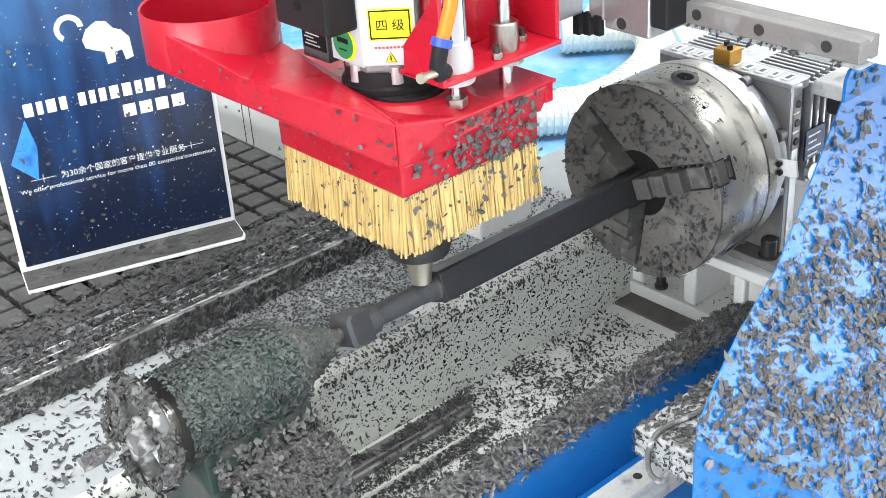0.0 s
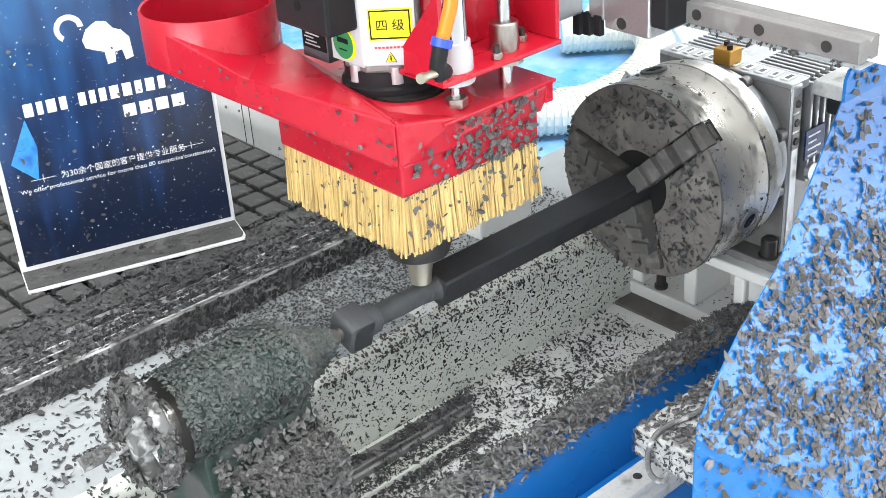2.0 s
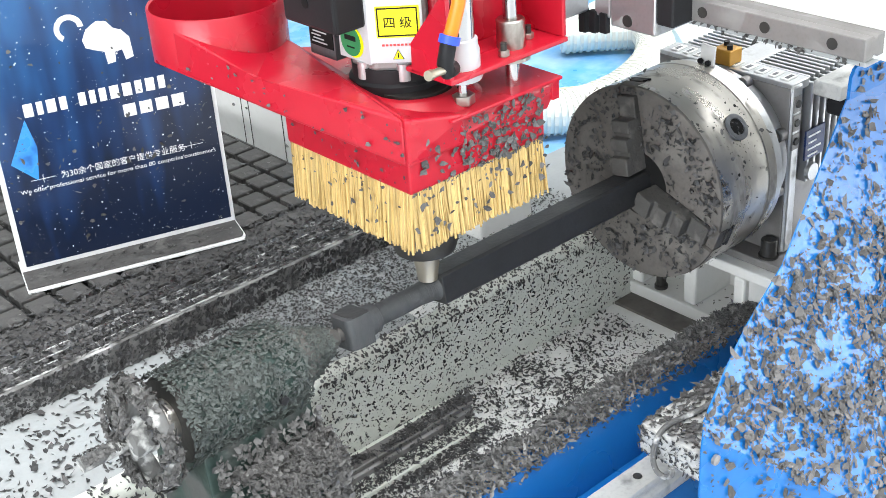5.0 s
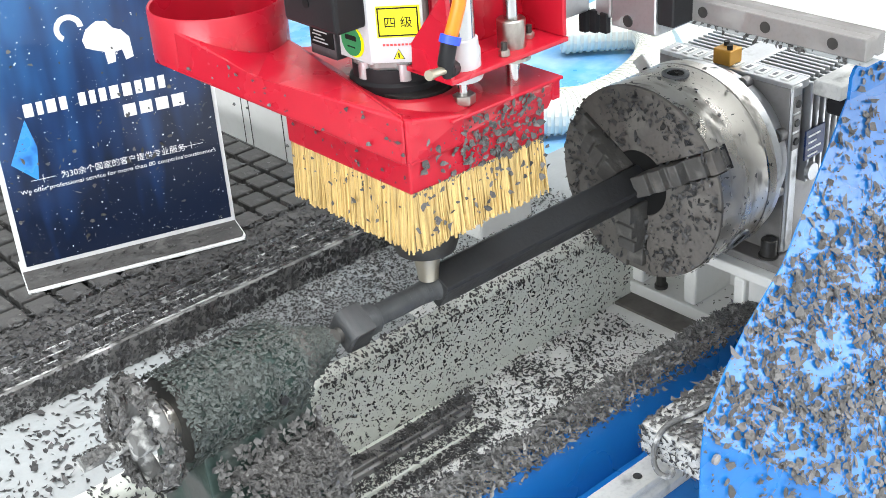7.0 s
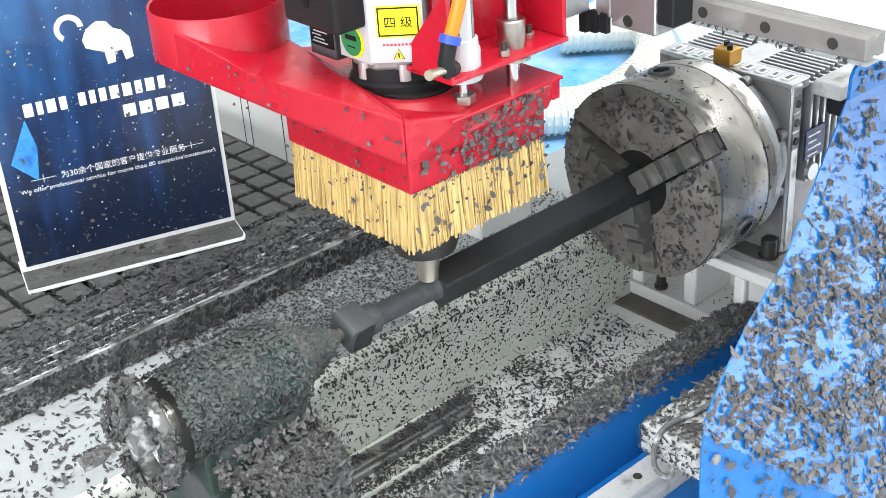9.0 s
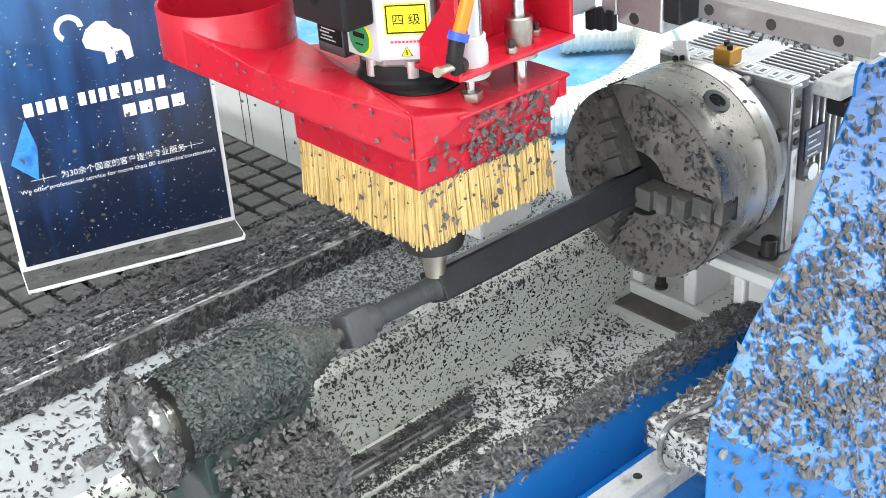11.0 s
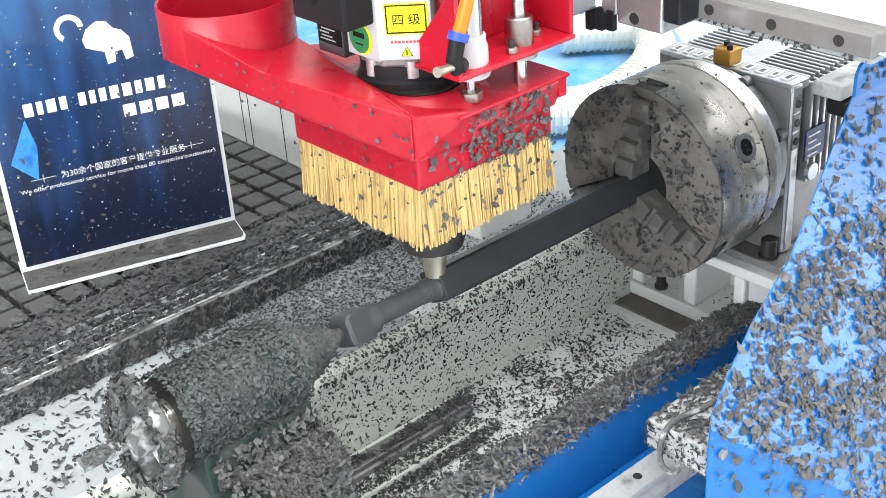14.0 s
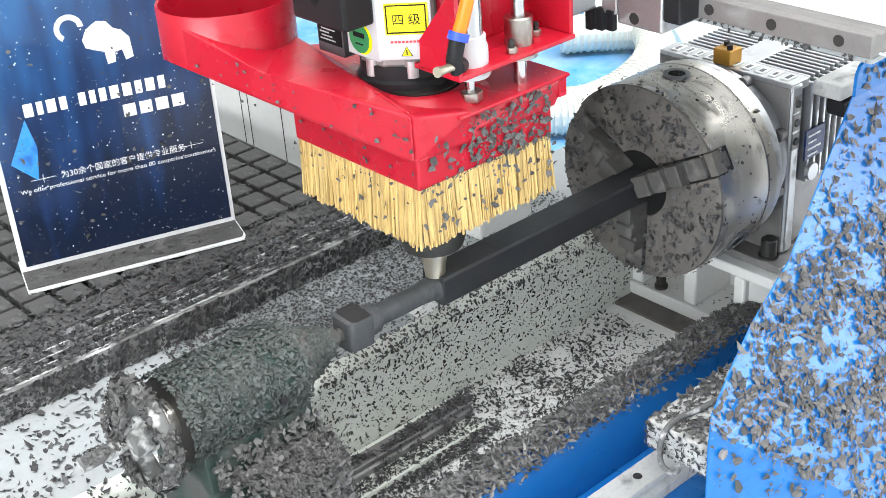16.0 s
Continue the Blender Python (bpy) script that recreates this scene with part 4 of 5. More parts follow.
    part("cover_lip", prism(lip, "y", -0.2115, -0.2085), M_BLUE, g, "upright blue lip")
    part("leg", box(0.12, 0.2, -0.2, -0.16, AX - 0.19, AX + 0.2, 0.004), M_WHITE, g, "white gantry leg")
    b = lathe([(-0.0005, 0.0042), (-0.003, 0.0042), (-0.0035, 0.003)], "y", (0, 0, 0), 18)
    bmesh.ops.translate(b, vec=(-0.2635, -0.2899, AX - 0.038), verts=b.verts)
    part("cover_bolt", b, M_RAIL, lc, smooth=True)
    part("foot_block", box(-0.187, 0.2, -0.235, -0.155, AX - 0.144, AX - 0.115, 0.003), M_FOOT, g, "white foot block strewn with chips")
    part("foot_plate", box(-0.1, 0.2, -0.232, -0.135, AX - 0.2053, AX - 0.144, 0.003), M_DARK, g)
    keys = [(-0.1, -0.183, -0.113), (-0.136, -0.184, -0.112), (-0.156, -0.181, -0.1115), (-0.175, -0.178, -0.1115), (-0.19, -0.179, -0.1145), (-0.1925, -0.176, -0.13),
            (-0.192, -0.1755, -0.143), (-0.192, -0.18, -0.1515), (-0.192, -0.189, -0.1525), (-0.192, -0.196, -0.1455), (-0.192, -0.1945, -0.14)]
    cab = []
    for i in range(len(keys) - 1):
        p0, p1, p2, p3 = [Vector(keys[min(max(q, 0), len(keys) - 1)]) + Vector((0, 0, AX)) for q in (i - 1, i, i + 1, i + 2)]
        for q in range(5):
            t = q / 5
            cab.append(0.5 * ((2 * p1) + (p2 - p0) * t + (2 * p0 - 5 * p1 + 4 * p2 - p3) * t * t + (3 * p1 - p0 - 3 * p2 + p3) * t ** 3))
    part("cable", tube(cab, 0.0026, 8), M_CRUST, g, "thin grey cable", smooth=True)

    def on_cover(rng):
        for _ in range(60):
            x, z = rng.uniform(-0.275, 0.16), rng.uniform(-0.18, 0.135)
            if z < -0.015:
                lo = -0.2707 - (z + 0.015) * 1.156
            else:
                lo = max(x0 + (x1 - x0) * (z - z0) / (z1 - z0) for (x0, z0), (x1, z1) in zip(edge[:5], edge[1:6]) if z1 <= z <= z0)
            if x < lo - 0.003:
                continue
            patch = 0.5 + noise.noise(Vector((x * 22, z * 22, 1))) + 0.5 * noise.noise(Vector((x * 70, z * 70, 4)))
            if rng.random() < (1.0 if z < 0.057 else 0.3) * (0.25 + 0.9 * max(0.0, patch)):
                return slope(x, z, 0.0005), (0, -1, tn)
        return None

    def on_fold(rng):
        u, v = rng.random(), rng.random() ** 0.8
        q = Vector(hinge[0]).lerp(Vector(hinge[1]), u).lerp(Vector(fold[3]), 0.95 * v) + Vector((-0.0002, -0.0006, 0))
        return (q, (-0.326, -0.942, 0.083)) if noise.noise(q * 40) > -0.1 else None
    flakes("cover_chip_litter", 5200, on_cover, (0.0024, 0.0118), M_CHIP, g, "loose graphite chips", False, 0.22, 0.002, 51, 2.1, bend=0.2)
    flakes("cover_chip_litter", 4200, on_cover, (0.001, 0.0045), M_DARKCHIP, g, "fine graphite chips", False, 0.2, 0.001, 54, 2.6, bend=0.2)
    flakes("fold_chip_litter", 1100, on_fold, (0.002, 0.012), M_CHIP, g, "loose graphite chips", False, 0.2, 0.001, 55, 2.0, bend=0.2)
    flakes("lip_chip_litter", 9, rect((0.018, -0.2117, AX + 0.14), (0.06, 0, 0), (0, 0, 0.02), (0, -1, 0)), (0.007, 0.017), M_CHIP, g, "", False, 0.1, 0.0006, 58, 1.6)
    face = Matrix.Translation(slope(-0.0148, -0.0285, 0.0004)) @ Matrix.Rotation(radians(26), 4, "X")
    for name, r, h, mat, label in (("round_sticker", 0.0195, 0.0003, M_YELLOW, "yellow round warning sticker"), ("sticker_ring", 0.0155, 0.0005, M_INK_SHADE, ""), ("sticker_field", 0.0142, 0.0007, M_YELLOW, "")):
        disc = lathe([(-h, r), (0.0, r)], "y", (0, 0, 0), 40)
        disc.transform(face)
        part(name, disc, mat, lc, label)
    flakes("beam_chip_litter", 130, rect((-0.0555, -0.26, AX + 0.195), (0, 0.24, 0), (0, 0, 0.01), (-1, 0, 0)), (0.002, 0.006), M_CHIP, g, "", False, 0.15, 0.001, 53)
    flakes("foot_chip_litter", 1100, rect((-0.185, -0.232, AX - 0.115), (0.16, 0, 0), (0, 0.076, 0), (0, 0, 1)), (0.003, 0.009), M_CHIP, g, "loose graphite chips", False, 0.25, 0.002, 52)
    flakes("foot_chip_litter", 260, rect((-0.1873, -0.235, AX - 0.143), (0, 0.08, 0), (0, 0, 0.027), (-1, 0, 0)), (0.001, 0.0055), M_DARKCHIP, g, "", False, 0.2, 0.001, 56, 2.6)
    return g


gantry = build_gantry()


# ---- spindle ----
SX, SY = -0.283, 0.0


def build_spindle():
    s = thing("spindle", (SX, SY, AX + 0.035), "silver motor spindle with labels and a cutter", "spindle")
    mx, my = -0.2814, 0.0196                   # motor body sits a little behind the nose
    oc = []
    for k in range(8):
        a = math.pi * (k + 0.5) / 4
        oc.append((mx + 0.0368 * math.cos(a), my + 0.0368 * math.sin(a)))
    part("housing", prism(oc, "z", AX + 0.207, AX + 0.6, 0.003), M_RAIL, s, "faceted silver housing")
    part("flange", lathe([(AX + 0.183, 0.03), (AX + 0.184, 0.039), (AX + 0.195, 0.039), (AX + 0.197, 0.036), (AX + 0.208, 0.036)], "z", (mx, my, 0), 48), M_BLACK, s, "black nose flange", smooth=True)
    part("nose", lathe([(AX + 0.06, 0.03), (AX + 0.1, 0.031), (AX + 0.19, 0.031)], "z", (SX, SY, 0), 40), M_DARK, s, smooth=True)
    nut = [(AX + 0.04, 0.012), (AX + 0.039, 0.02), (AX + 0.042, 0.026), (AX + 0.05, 0.0285), (AX + 0.064, 0.0285), (AX + 0.066, 0.027)]
    part("collet_nut", lathe(nut, "z", (SX, SY, 0), 40), M_DARK, s, "dark steel collet nut", smooth=True)
    part("cutter", lathe([(AX + 0.0105, 0.006), (AX + 0.0115, 0.0088), (AX + 0.02, 0.0096), (AX + 0.03, 0.0112), (AX + 0.036, 0.0132), (AX + 0.0405, 0.0138)], "z", (SX, SY, 0), 24), M_TOOL, s, "short bright cutter", smooth=True)
    for k in range(6):
        a = math.pi * k / 3
        part("port", lathe([(AX + 0.199, 0.006), (AX + 0.213, 0.006)], "z", (mx + 0.032 * math.cos(a), my + 0.032 * math.sin(a), 0), 14), M_ALU, s, smooth=True)
    # label plate facing the walkway
    m = Matrix(((0.70711, 0.70711, 0, SX - 0.01414), (-0.70711, 0.70711, 0, SY - 0.01414), (0, 0, 1, AX), (0, 0, 0, 1)))

    def lab(name, bm, mat, parent=s, label=""):
        bm.transform(m)
        return part(name, bm, mat, parent, label)
    pl = lab("label_plate", box(-0.029, 0.0135, -0.001, 0.0016, 0.2145, 0.31, 0.0006), M_PEWTER, s, "white label plate")
    lab("yellow_label", box(-0.0222, 0.0112, -0.0016, -0.0011, 0.235, 0.2598, 0), M_YELLOW, pl, "yellow grade label")
    for q in ((-0.0212, -0.0202, 0.2362, 0.2586), (0.0088, 0.0098, 0.2362, 0.2586), (-0.0212, 0.0098, 0.2362, 0.2372), (-0.0212, 0.0098, 0.2576, 0.2586)):
        lab("label_border", box(q[0], q[1], -0.0021, -0.0016, q[2], q[3], 0), M_INK_SHADE, pl)
    lab("warning_label", box(-0.0207, 0.0105, -0.0016, -0.0011, 0.2172, 0.2313, 0), M_PEWTER, pl, "grey warning label")
    for q in range(8):
        lab("text_bar", box(-0.0187 + q * 0.0029, -0.0167 + q * 0.0029, -0.002, -0.0016, 0.2285, 0.2301, 0), M_REDINK, pl)
    lab("warning_triangle", prism([(-0.0112, 0.2178), (-0.0024, 0.2178), (-0.0068, 0.2258)], "y", -0.0019, -0.0016), M_INK_SHADE, pl)
    lab("warning_triangle", prism([(-0.0104, 0.2183), (-0.0032, 0.2183), (-0.0068, 0.225)], "y", -0.0022, -0.0019), M_YELLOW, pl)
    lab("warning_triangle", prism([(-0.0073, 0.219), (-0.0063, 0.219), (-0.0063, 0.2232), (-0.0073, 0.2232)], "y", -0.0025, -0.0022), M_INK_SHADE, pl)
    cu = bpy.data.curves.new("text", "FONT")
    cu.body, cu.size, cu.extrude = "四 级", 0.0098, 0.0001
    tmp = bpy.data.objects.new("text", cu)
    scene.collection.objects.link(tmp)
    bpy.context.view_layer.update()
    me = bpy.data.meshes.new_from_object(tmp.evaluated_get(bpy.context.evaluated_depsgraph_get()))
    bpy.data.objects.remove(tmp)
    me.transform(Matrix.Translation(-ORIGIN[s]) @ m @ Matrix.Translation((-0.0168, -0.0022, 0.2435)) @ Matrix.Rotation(math.pi / 2, 4, "X"))
    me.materials.clear()
    me.materials.append(M_INK_SHADE)
    t = new("lettering", me)
    t.parent = pl
    # round badge and dark sticker on the next facets
    m = Matrix(((0, 1, 0, mx - 0.0345), (-1, 0, 0, 0), (0, 0, 1, AX), (0, 0, 0, 1)))
    sd = lab("side_plate", box(-0.0455, -0.0065, -0.001, 0.0015, 0.2125, 0.31, 0.0006), M_PEWTER, s)
    lab("round_badge", lathe([(-0.0016, 0.0127), (-0.0011, 0.0127)], "y", (-0.0268, 0, 0.2275), 32), M_YELLOW, sd, "yellow-rimmed badge")
    lab("round_badge", lathe([(-0.0021, 0.0122), (-0.0016, 0.0122)], "y", (-0.0292, 0, 0.2278), 32), M_BADGE, sd, "green round badge")
    for q in ((-0.036, -0.0225, 0.2285, 0.2325), (-0.034, -0.0245, 0.2225, 0.2236)):
        lab("badge_bar", box(q[0], q[1], -0.0024, -0.0021, q[2], q[3], 0), M_INK_SHADE, sd)
    st = lab("sticker", box(-0.104, -0.0695, 0.012, 0.04, 0.198, 0.27, 0), M_CAST, s, "grey side box with a black sticker")
    lab("sticker_field", box(-0.102, -0.0715, 0.0112, 0.012, 0.2065, 0.2255, 0), M_INK_SHADE, st, "black sticker with pale print")
    for q in range(5):
        lab("text_bar", box(-0.099 + 0.002 * (q % 2), -0.079 - 0.004 * (q % 3), 0.0107, 0.0112, 0.2095 + 0.003 * q, 0.2105 + 0.003 * q, 0), M_PEWTER, st)
    lab("motor_cover", box(-0.0765, -0.0092, -0.0291, 0.0, 0.2425, 0.36, 0.003), M_BLACK, s, "black motor cover")
    # A black disc paints the shade of the cover's hole.
    lab("cover_hole", lathe([(-0.0298, 0.004), (-0.0289, 0.004)], "y", (-0.045, 0, 0.262), 16), M_INK_SHADE, s)
    return s


spindle = build_spindle()


# ---- dust shoe: red hood, duct and brush skirt ----
BX0, BX1, BY0, BY1 = -0.338, -0.192, -0.055, 0.105


def build_shoe():
    d = thing("dust_shoe", (-0.265, 0.025, AX + 0.08), "red sheet-metal dust hood with a straw brush skirt", "hood")
    z0, z1 = AX + 0.128, AX + 0.176
    part("skirt_band", prism([(BX0, BY0), (BX1, BY0), (BX1, BY1), (BX0, BY1)], "z", z0, z0 + 0.03, 0.002), M_RED, d, "red lower band")
    # hood body: tall side wall running into the duct, lower top plate round the spindle
    TX, TY, TR = -0.35, 0.168, 0.0575

    def solid(lo, hi, bevel):
        bm = bmesh.new()
        va, vb = [bm.verts.new(p) for p in lo], [bm.verts.new(p) for p in hi]
        bm.faces.new(va[::-1])
        bm.faces.new(vb)
        for i in range(len(va)):
            j = (i + 1) % len(va)
            bm.faces.new((va[i], va[j], vb[j], vb[i]))
        bmesh.ops.recalc_face_normals(bm, faces=bm.faces)
        if bevel:
            bmesh.ops.bevel(bm, geom=bm.edges[:], offset=bevel, segments=2, affect="EDGES", profile=0.5)
        return bm
    zl = z0 + 0.024
    xl = BX0 - 0.001
    part("side_wall", solid([(xl, BY0 - 0.001, zl), (-0.3, BY0 - 0.001, zl), (-0.3, 0.145, zl), (xl, 0.14, zl)],
                            [(xl, BY0 + 0.002, AX + 0.193), (-0.306, BY0 + 0.028, AX + 0.177), (-0.308, 0.145, AX + 0.208), (xl, 0.14, AX + 0.201)], 0.002), M_RED, d, "tall red side wall")
    part("hood_body", solid([(xl + 0.002, BY0 - 0.002, zl + 0.001), (BX1 + 0.002, BY0 - 0.002, zl + 0.001), (BX1 + 0.002, BY1, zl + 0.001), (-0.3, 0.2, zl + 0.001), (-0.31, 0.15, zl + 0.001)],
                            [(xl + 0.003, BY0 + 0.002, z1 + 0.004), (BX1 + 0.014, BY0 - 0.006, z1), (BX1 + 0.014, BY1, z1), (-0.3, 0.2, z1), (-0.31, 0.15, z1)], 0.001), M_RED, d, "red hood body")
    # sheet that runs tangent from the side wall on to the duct
    pa, pb = (xl - 0.0006, BY0 - 0.001), (-0.405, 0.1505)
    pm = (pa[0] + 0.62 * (pb[0] - pa[0]), pa[1] + 0.62 * (pb[1] - pa[1]))
    part("duct_cheek", solid([(*pa, zl), (*pm, AX + 0.1808), (*pb, AX + 0.1985), (-0.35, 0.17, AX + 0.197), (-0.306, 0.145, zl + 0.002)],
                             [(*pa, AX + 0.192), (*pm, AX + 0.2085), (*pb, AX + 0.237), (-0.35, 0.17, AX + 0.222), (-0.306, 0.145, AX + 0.2075)], 0.003), M_RED, d, "red sheet running on to the duct")
    part("front_corner", solid([(xl, BY0 - 0.002, z0 + 0.026), (-0.284, BY0 - 0.005, z0 + 0.026), (-0.284, BY0 + 0.02, z0 + 0.026), (xl + 0.001, BY0 + 0.02, z0 + 0.026)],
                               [(xl, BY0 - 0.001, AX + 0.191), (-0.286, BY0 - 0.008, z1 + 0.005), (-0.286, BY0 + 0.03, z1 + 0.003), (xl + 0.001, BY0 + 0.03, AX + 0.191)], 0.0025), M_RED, d, "folded red front corner")
    part("top_plate", box(-0.3, BX1 + 0.013, BY0 - 0.0095, BY1 - 0.01, z1 + 0.001, z1 + 0.004, 0.001), M_RED, d, "red top plate")
    part("spindle_collar", lathe([(z1 + 0.003, 0.056), (z1 + 0.013, 0.042), (z1 + 0.0135, 0.041), (z1 + 0.013, 0.034), (z1 + 0.003, 0.034)], "z", (SX, SY, 0), 48), M_RED, d, "red collar round the spindle", smooth=True)
    part("end_cheek", prism([(BY0 - 0.006, z1 - 0.016), (BY0 - 0.006, z1 + 0.002), (BY1, z1 + 0.002), (BY1, z1 - 0.016)], "x", BX1 + 0.004, BX1 + 0.0125, 0.001), M_RED, d)
    part("back_lip", box(BX1 - 0.02, BX1 + 0.004, 0.02, BY1 - 0.02, z1 + 0.004, z1 + 0.018, 0.002), M_RED, d)
    n = 64
    bm = bmesh.new()
    rows = []
    for zz, rr in ((None, TR), (AX + 0.242, TR), (AX + 0.2435, TR - 0.001), (AX + 0.242, TR - 0.0025), (None, TR - 0.0025)):
        ring = []
        for i in range(n):
            a = 2 * math.pi * i / n
            x, y = TX + rr * math.cos(a), TY + rr * math.sin(a)
            low = AX + 0.151 + 0.72 * max(0.0, -0.338 - x)
            ring.append(bm.verts.new((x, y, low if zz is None else zz)))
        rows.append(ring)
    for ra, rb in zip(rows, rows[1:]):
        for i in range(n):
            bm.faces.new((ra[i], ra[(i + 1) % n], rb[(i + 1) % n], rb[i]))
    for i in range(n):
        bm.faces.new((rows[0][i], rows[0][(i + 1) % n], rows[-1][(i + 1) % n], rows[-1][i]))
    part("duct", bm, M_RED, d, "open round red duct", smooth=True)
    bm = bmesh.new()
    bm.faces.new([bm.verts.new((TX + (TR - 0.002) * math.cos(2 * math.pi * i / 48), TY + (TR - 0.002) * math.sin(2 * math.pi * i / 48), AX + 0.153 + 0.72 * max(0.0, -0.338 - TX - (TR - 0.002) * math.cos(2 * math.pi * i / 48)))) for i in range(48)])
    part("duct_floor", bm, M_RED, d)
    # brush skirt
    rng = random.Random(12)
    verts, faces = [], []

    def bristle(x, y, ox, oy):
        i = len(verts)
        r = rng.uniform(0.0007, 0.0013)
        zt, zb = z0 + 0.006, AX + 0.08 + rng.uniform(-0.004, 0.004)
        f = rng.gauss(0.0, 0.0018)
        dx, dy = ox * 0.003 + f * abs(oy) + rng.gauss(0, 0.0008), oy * 0.003 + f * abs(ox) + rng.gauss(0, 0.0008)
        a = rng.random()
        for k in range(4):
            verts.append((x + r * math.cos(a + k * 1.571), y + r * math.sin(a + k * 1.571), zt))
        for k in range(4):
            verts.append((x + dx + r * 0.9 * math.cos(a + k * 1.571), y + dy + r * 0.9 * math.sin(a + k * 1.571), zb))
        for k in range(4):
            faces.append((i + k, i + (k + 1) % 4, i + 4 + (k + 1) % 4, i + 4 + k))
        faces.append((i + 4, i + 5, i + 6, i + 7))
    for row in range(4):
        e = 0.002 + row * 0.0022
        for _ in range(190):
            u = rng.random()
            bristle(BX0 + e + (BX1 - BX0 - 2 * e) * u, BY0 + e, 0, -1)
            bristle(BX0 + e, BY0 + e + (BY1 - BY0 - 2 * e) * u, -1, 0)
            if row < 2:
                bristle(BX1 - e, BY0 + e + (BY1 - BY0 - 2 * e) * u, 1, 0)
                bristle(BX0 + e + (BX1 - BX0 - 2 * e) * u, BY1 - e, 0, 1)
    o = ORIGIN[d]
    me = bpy.data.meshes.new("bristles")
    me.from_pydata([(v[0] - o.x, v[1] - o.y, v[2] - o.z) for v in verts], [], faces)
    me.materials.append(M_BRISTLE)
    b = new("bristles", me)
    b.parent = d
    tagged(b, "straw-coloured brush bristles", kind="stuff")
    def front_face(rng):
        x, t = rng.uniform(-0.325, -0.197), rng.random() ** 1.3
        if x < -0.285 and rng.random() < 0.7:
            return None
        y = BY0 - (0.0005 if t < 0.5 else 0.0025 + 0.005 * (t - 0.5))
        return (x, y - (0.003 if x < -0.284 and t > 0.5 else 0.0), z0 + 0.001 + 0.046 * t), (0, -1, 0.05)
    flakes("hood_chip_litter", 440, front_face, (0.002, 0.0098), M_CHIP, d, "", False, 0.12, 0.0008, 61, 1.4)
    flakes("bristle_chip_litter", 70, rect((BX0, BY0 - 0.003, AX + 0.09), (0.146, 0, 0), (0, 0, 0.04), (0, -1, 0)), (0.003, 0.0085), M_CHIP, d, "", False, 0.3, 0.002, 62, 1.4)
    flakes("bristle_chip_litter", 45, rect((BX0 - 0.003, BY0, AX + 0.09), (0, 0.16, 0), (0, 0, 0.04), (-1, 0, 0)), (0.002, 0.007), M_CHIP, d, "", False, 0.3, 0.002, 63, 1.4)
    flakes("hood_chip_litter", 60, rect((BX0 - 0.0014, BY0, z0 + 0.002), (0, 0.15, 0), (0, 0, 0.055), (-1, 0, 0), lambda s, t: (1 - 0.8 * s) * (1 - 0.6 * t)), (0.0015, 0.006), M_CHIP, d, "", False, 0.12, 0.001, 64, 1.4)
    flakes("hood_chip_litter", 34, rect((pa[0] - 0.0008, pa[1], z0 + 0.03), (pb[0] - pa[0], pb[1] - pa[1], 0.034), (0, 0, 0.03), (-0.93, -0.36, 0)), (0.002, 0.0065), M_CHIP, d, "", False, 0.12, 0.001, 68, 1.8)
    flakes("hood_chip_litter", 16, rect((BX0 - 0.0014, 0.1, z0 + 0.035), (-0.05, 0.03, 0), (0, 0, 0.06), (-0.6, -0.75, 0)), (0.003, 0.008), M_CHIP, d, "", False, 0.15, 0.001, 65, 1.4)
    flakes("hood_chip_litter", 120, rect((BX0 - 0.0016, BY0, z0 + 0.029), (0, 0.15, 0), (0, 0, 0.003), (-1, 0, 0)), (0.001, 0.003), M_CHIP, d, "", False, 0.12, 0.0006, 66, 1.8)
    flakes("hood_chip_litter", 90, rect((BX0, BY0 - 0.0022, z0 + 0.0), (0.146, 0, 0), (0, 0, 0.003), (0, -1, 0)), (0.001, 0.0035), M_CHIP, d, "", False, 0.12, 0.0006, 67, 1.8)
    return d


shoe = build_shoe()


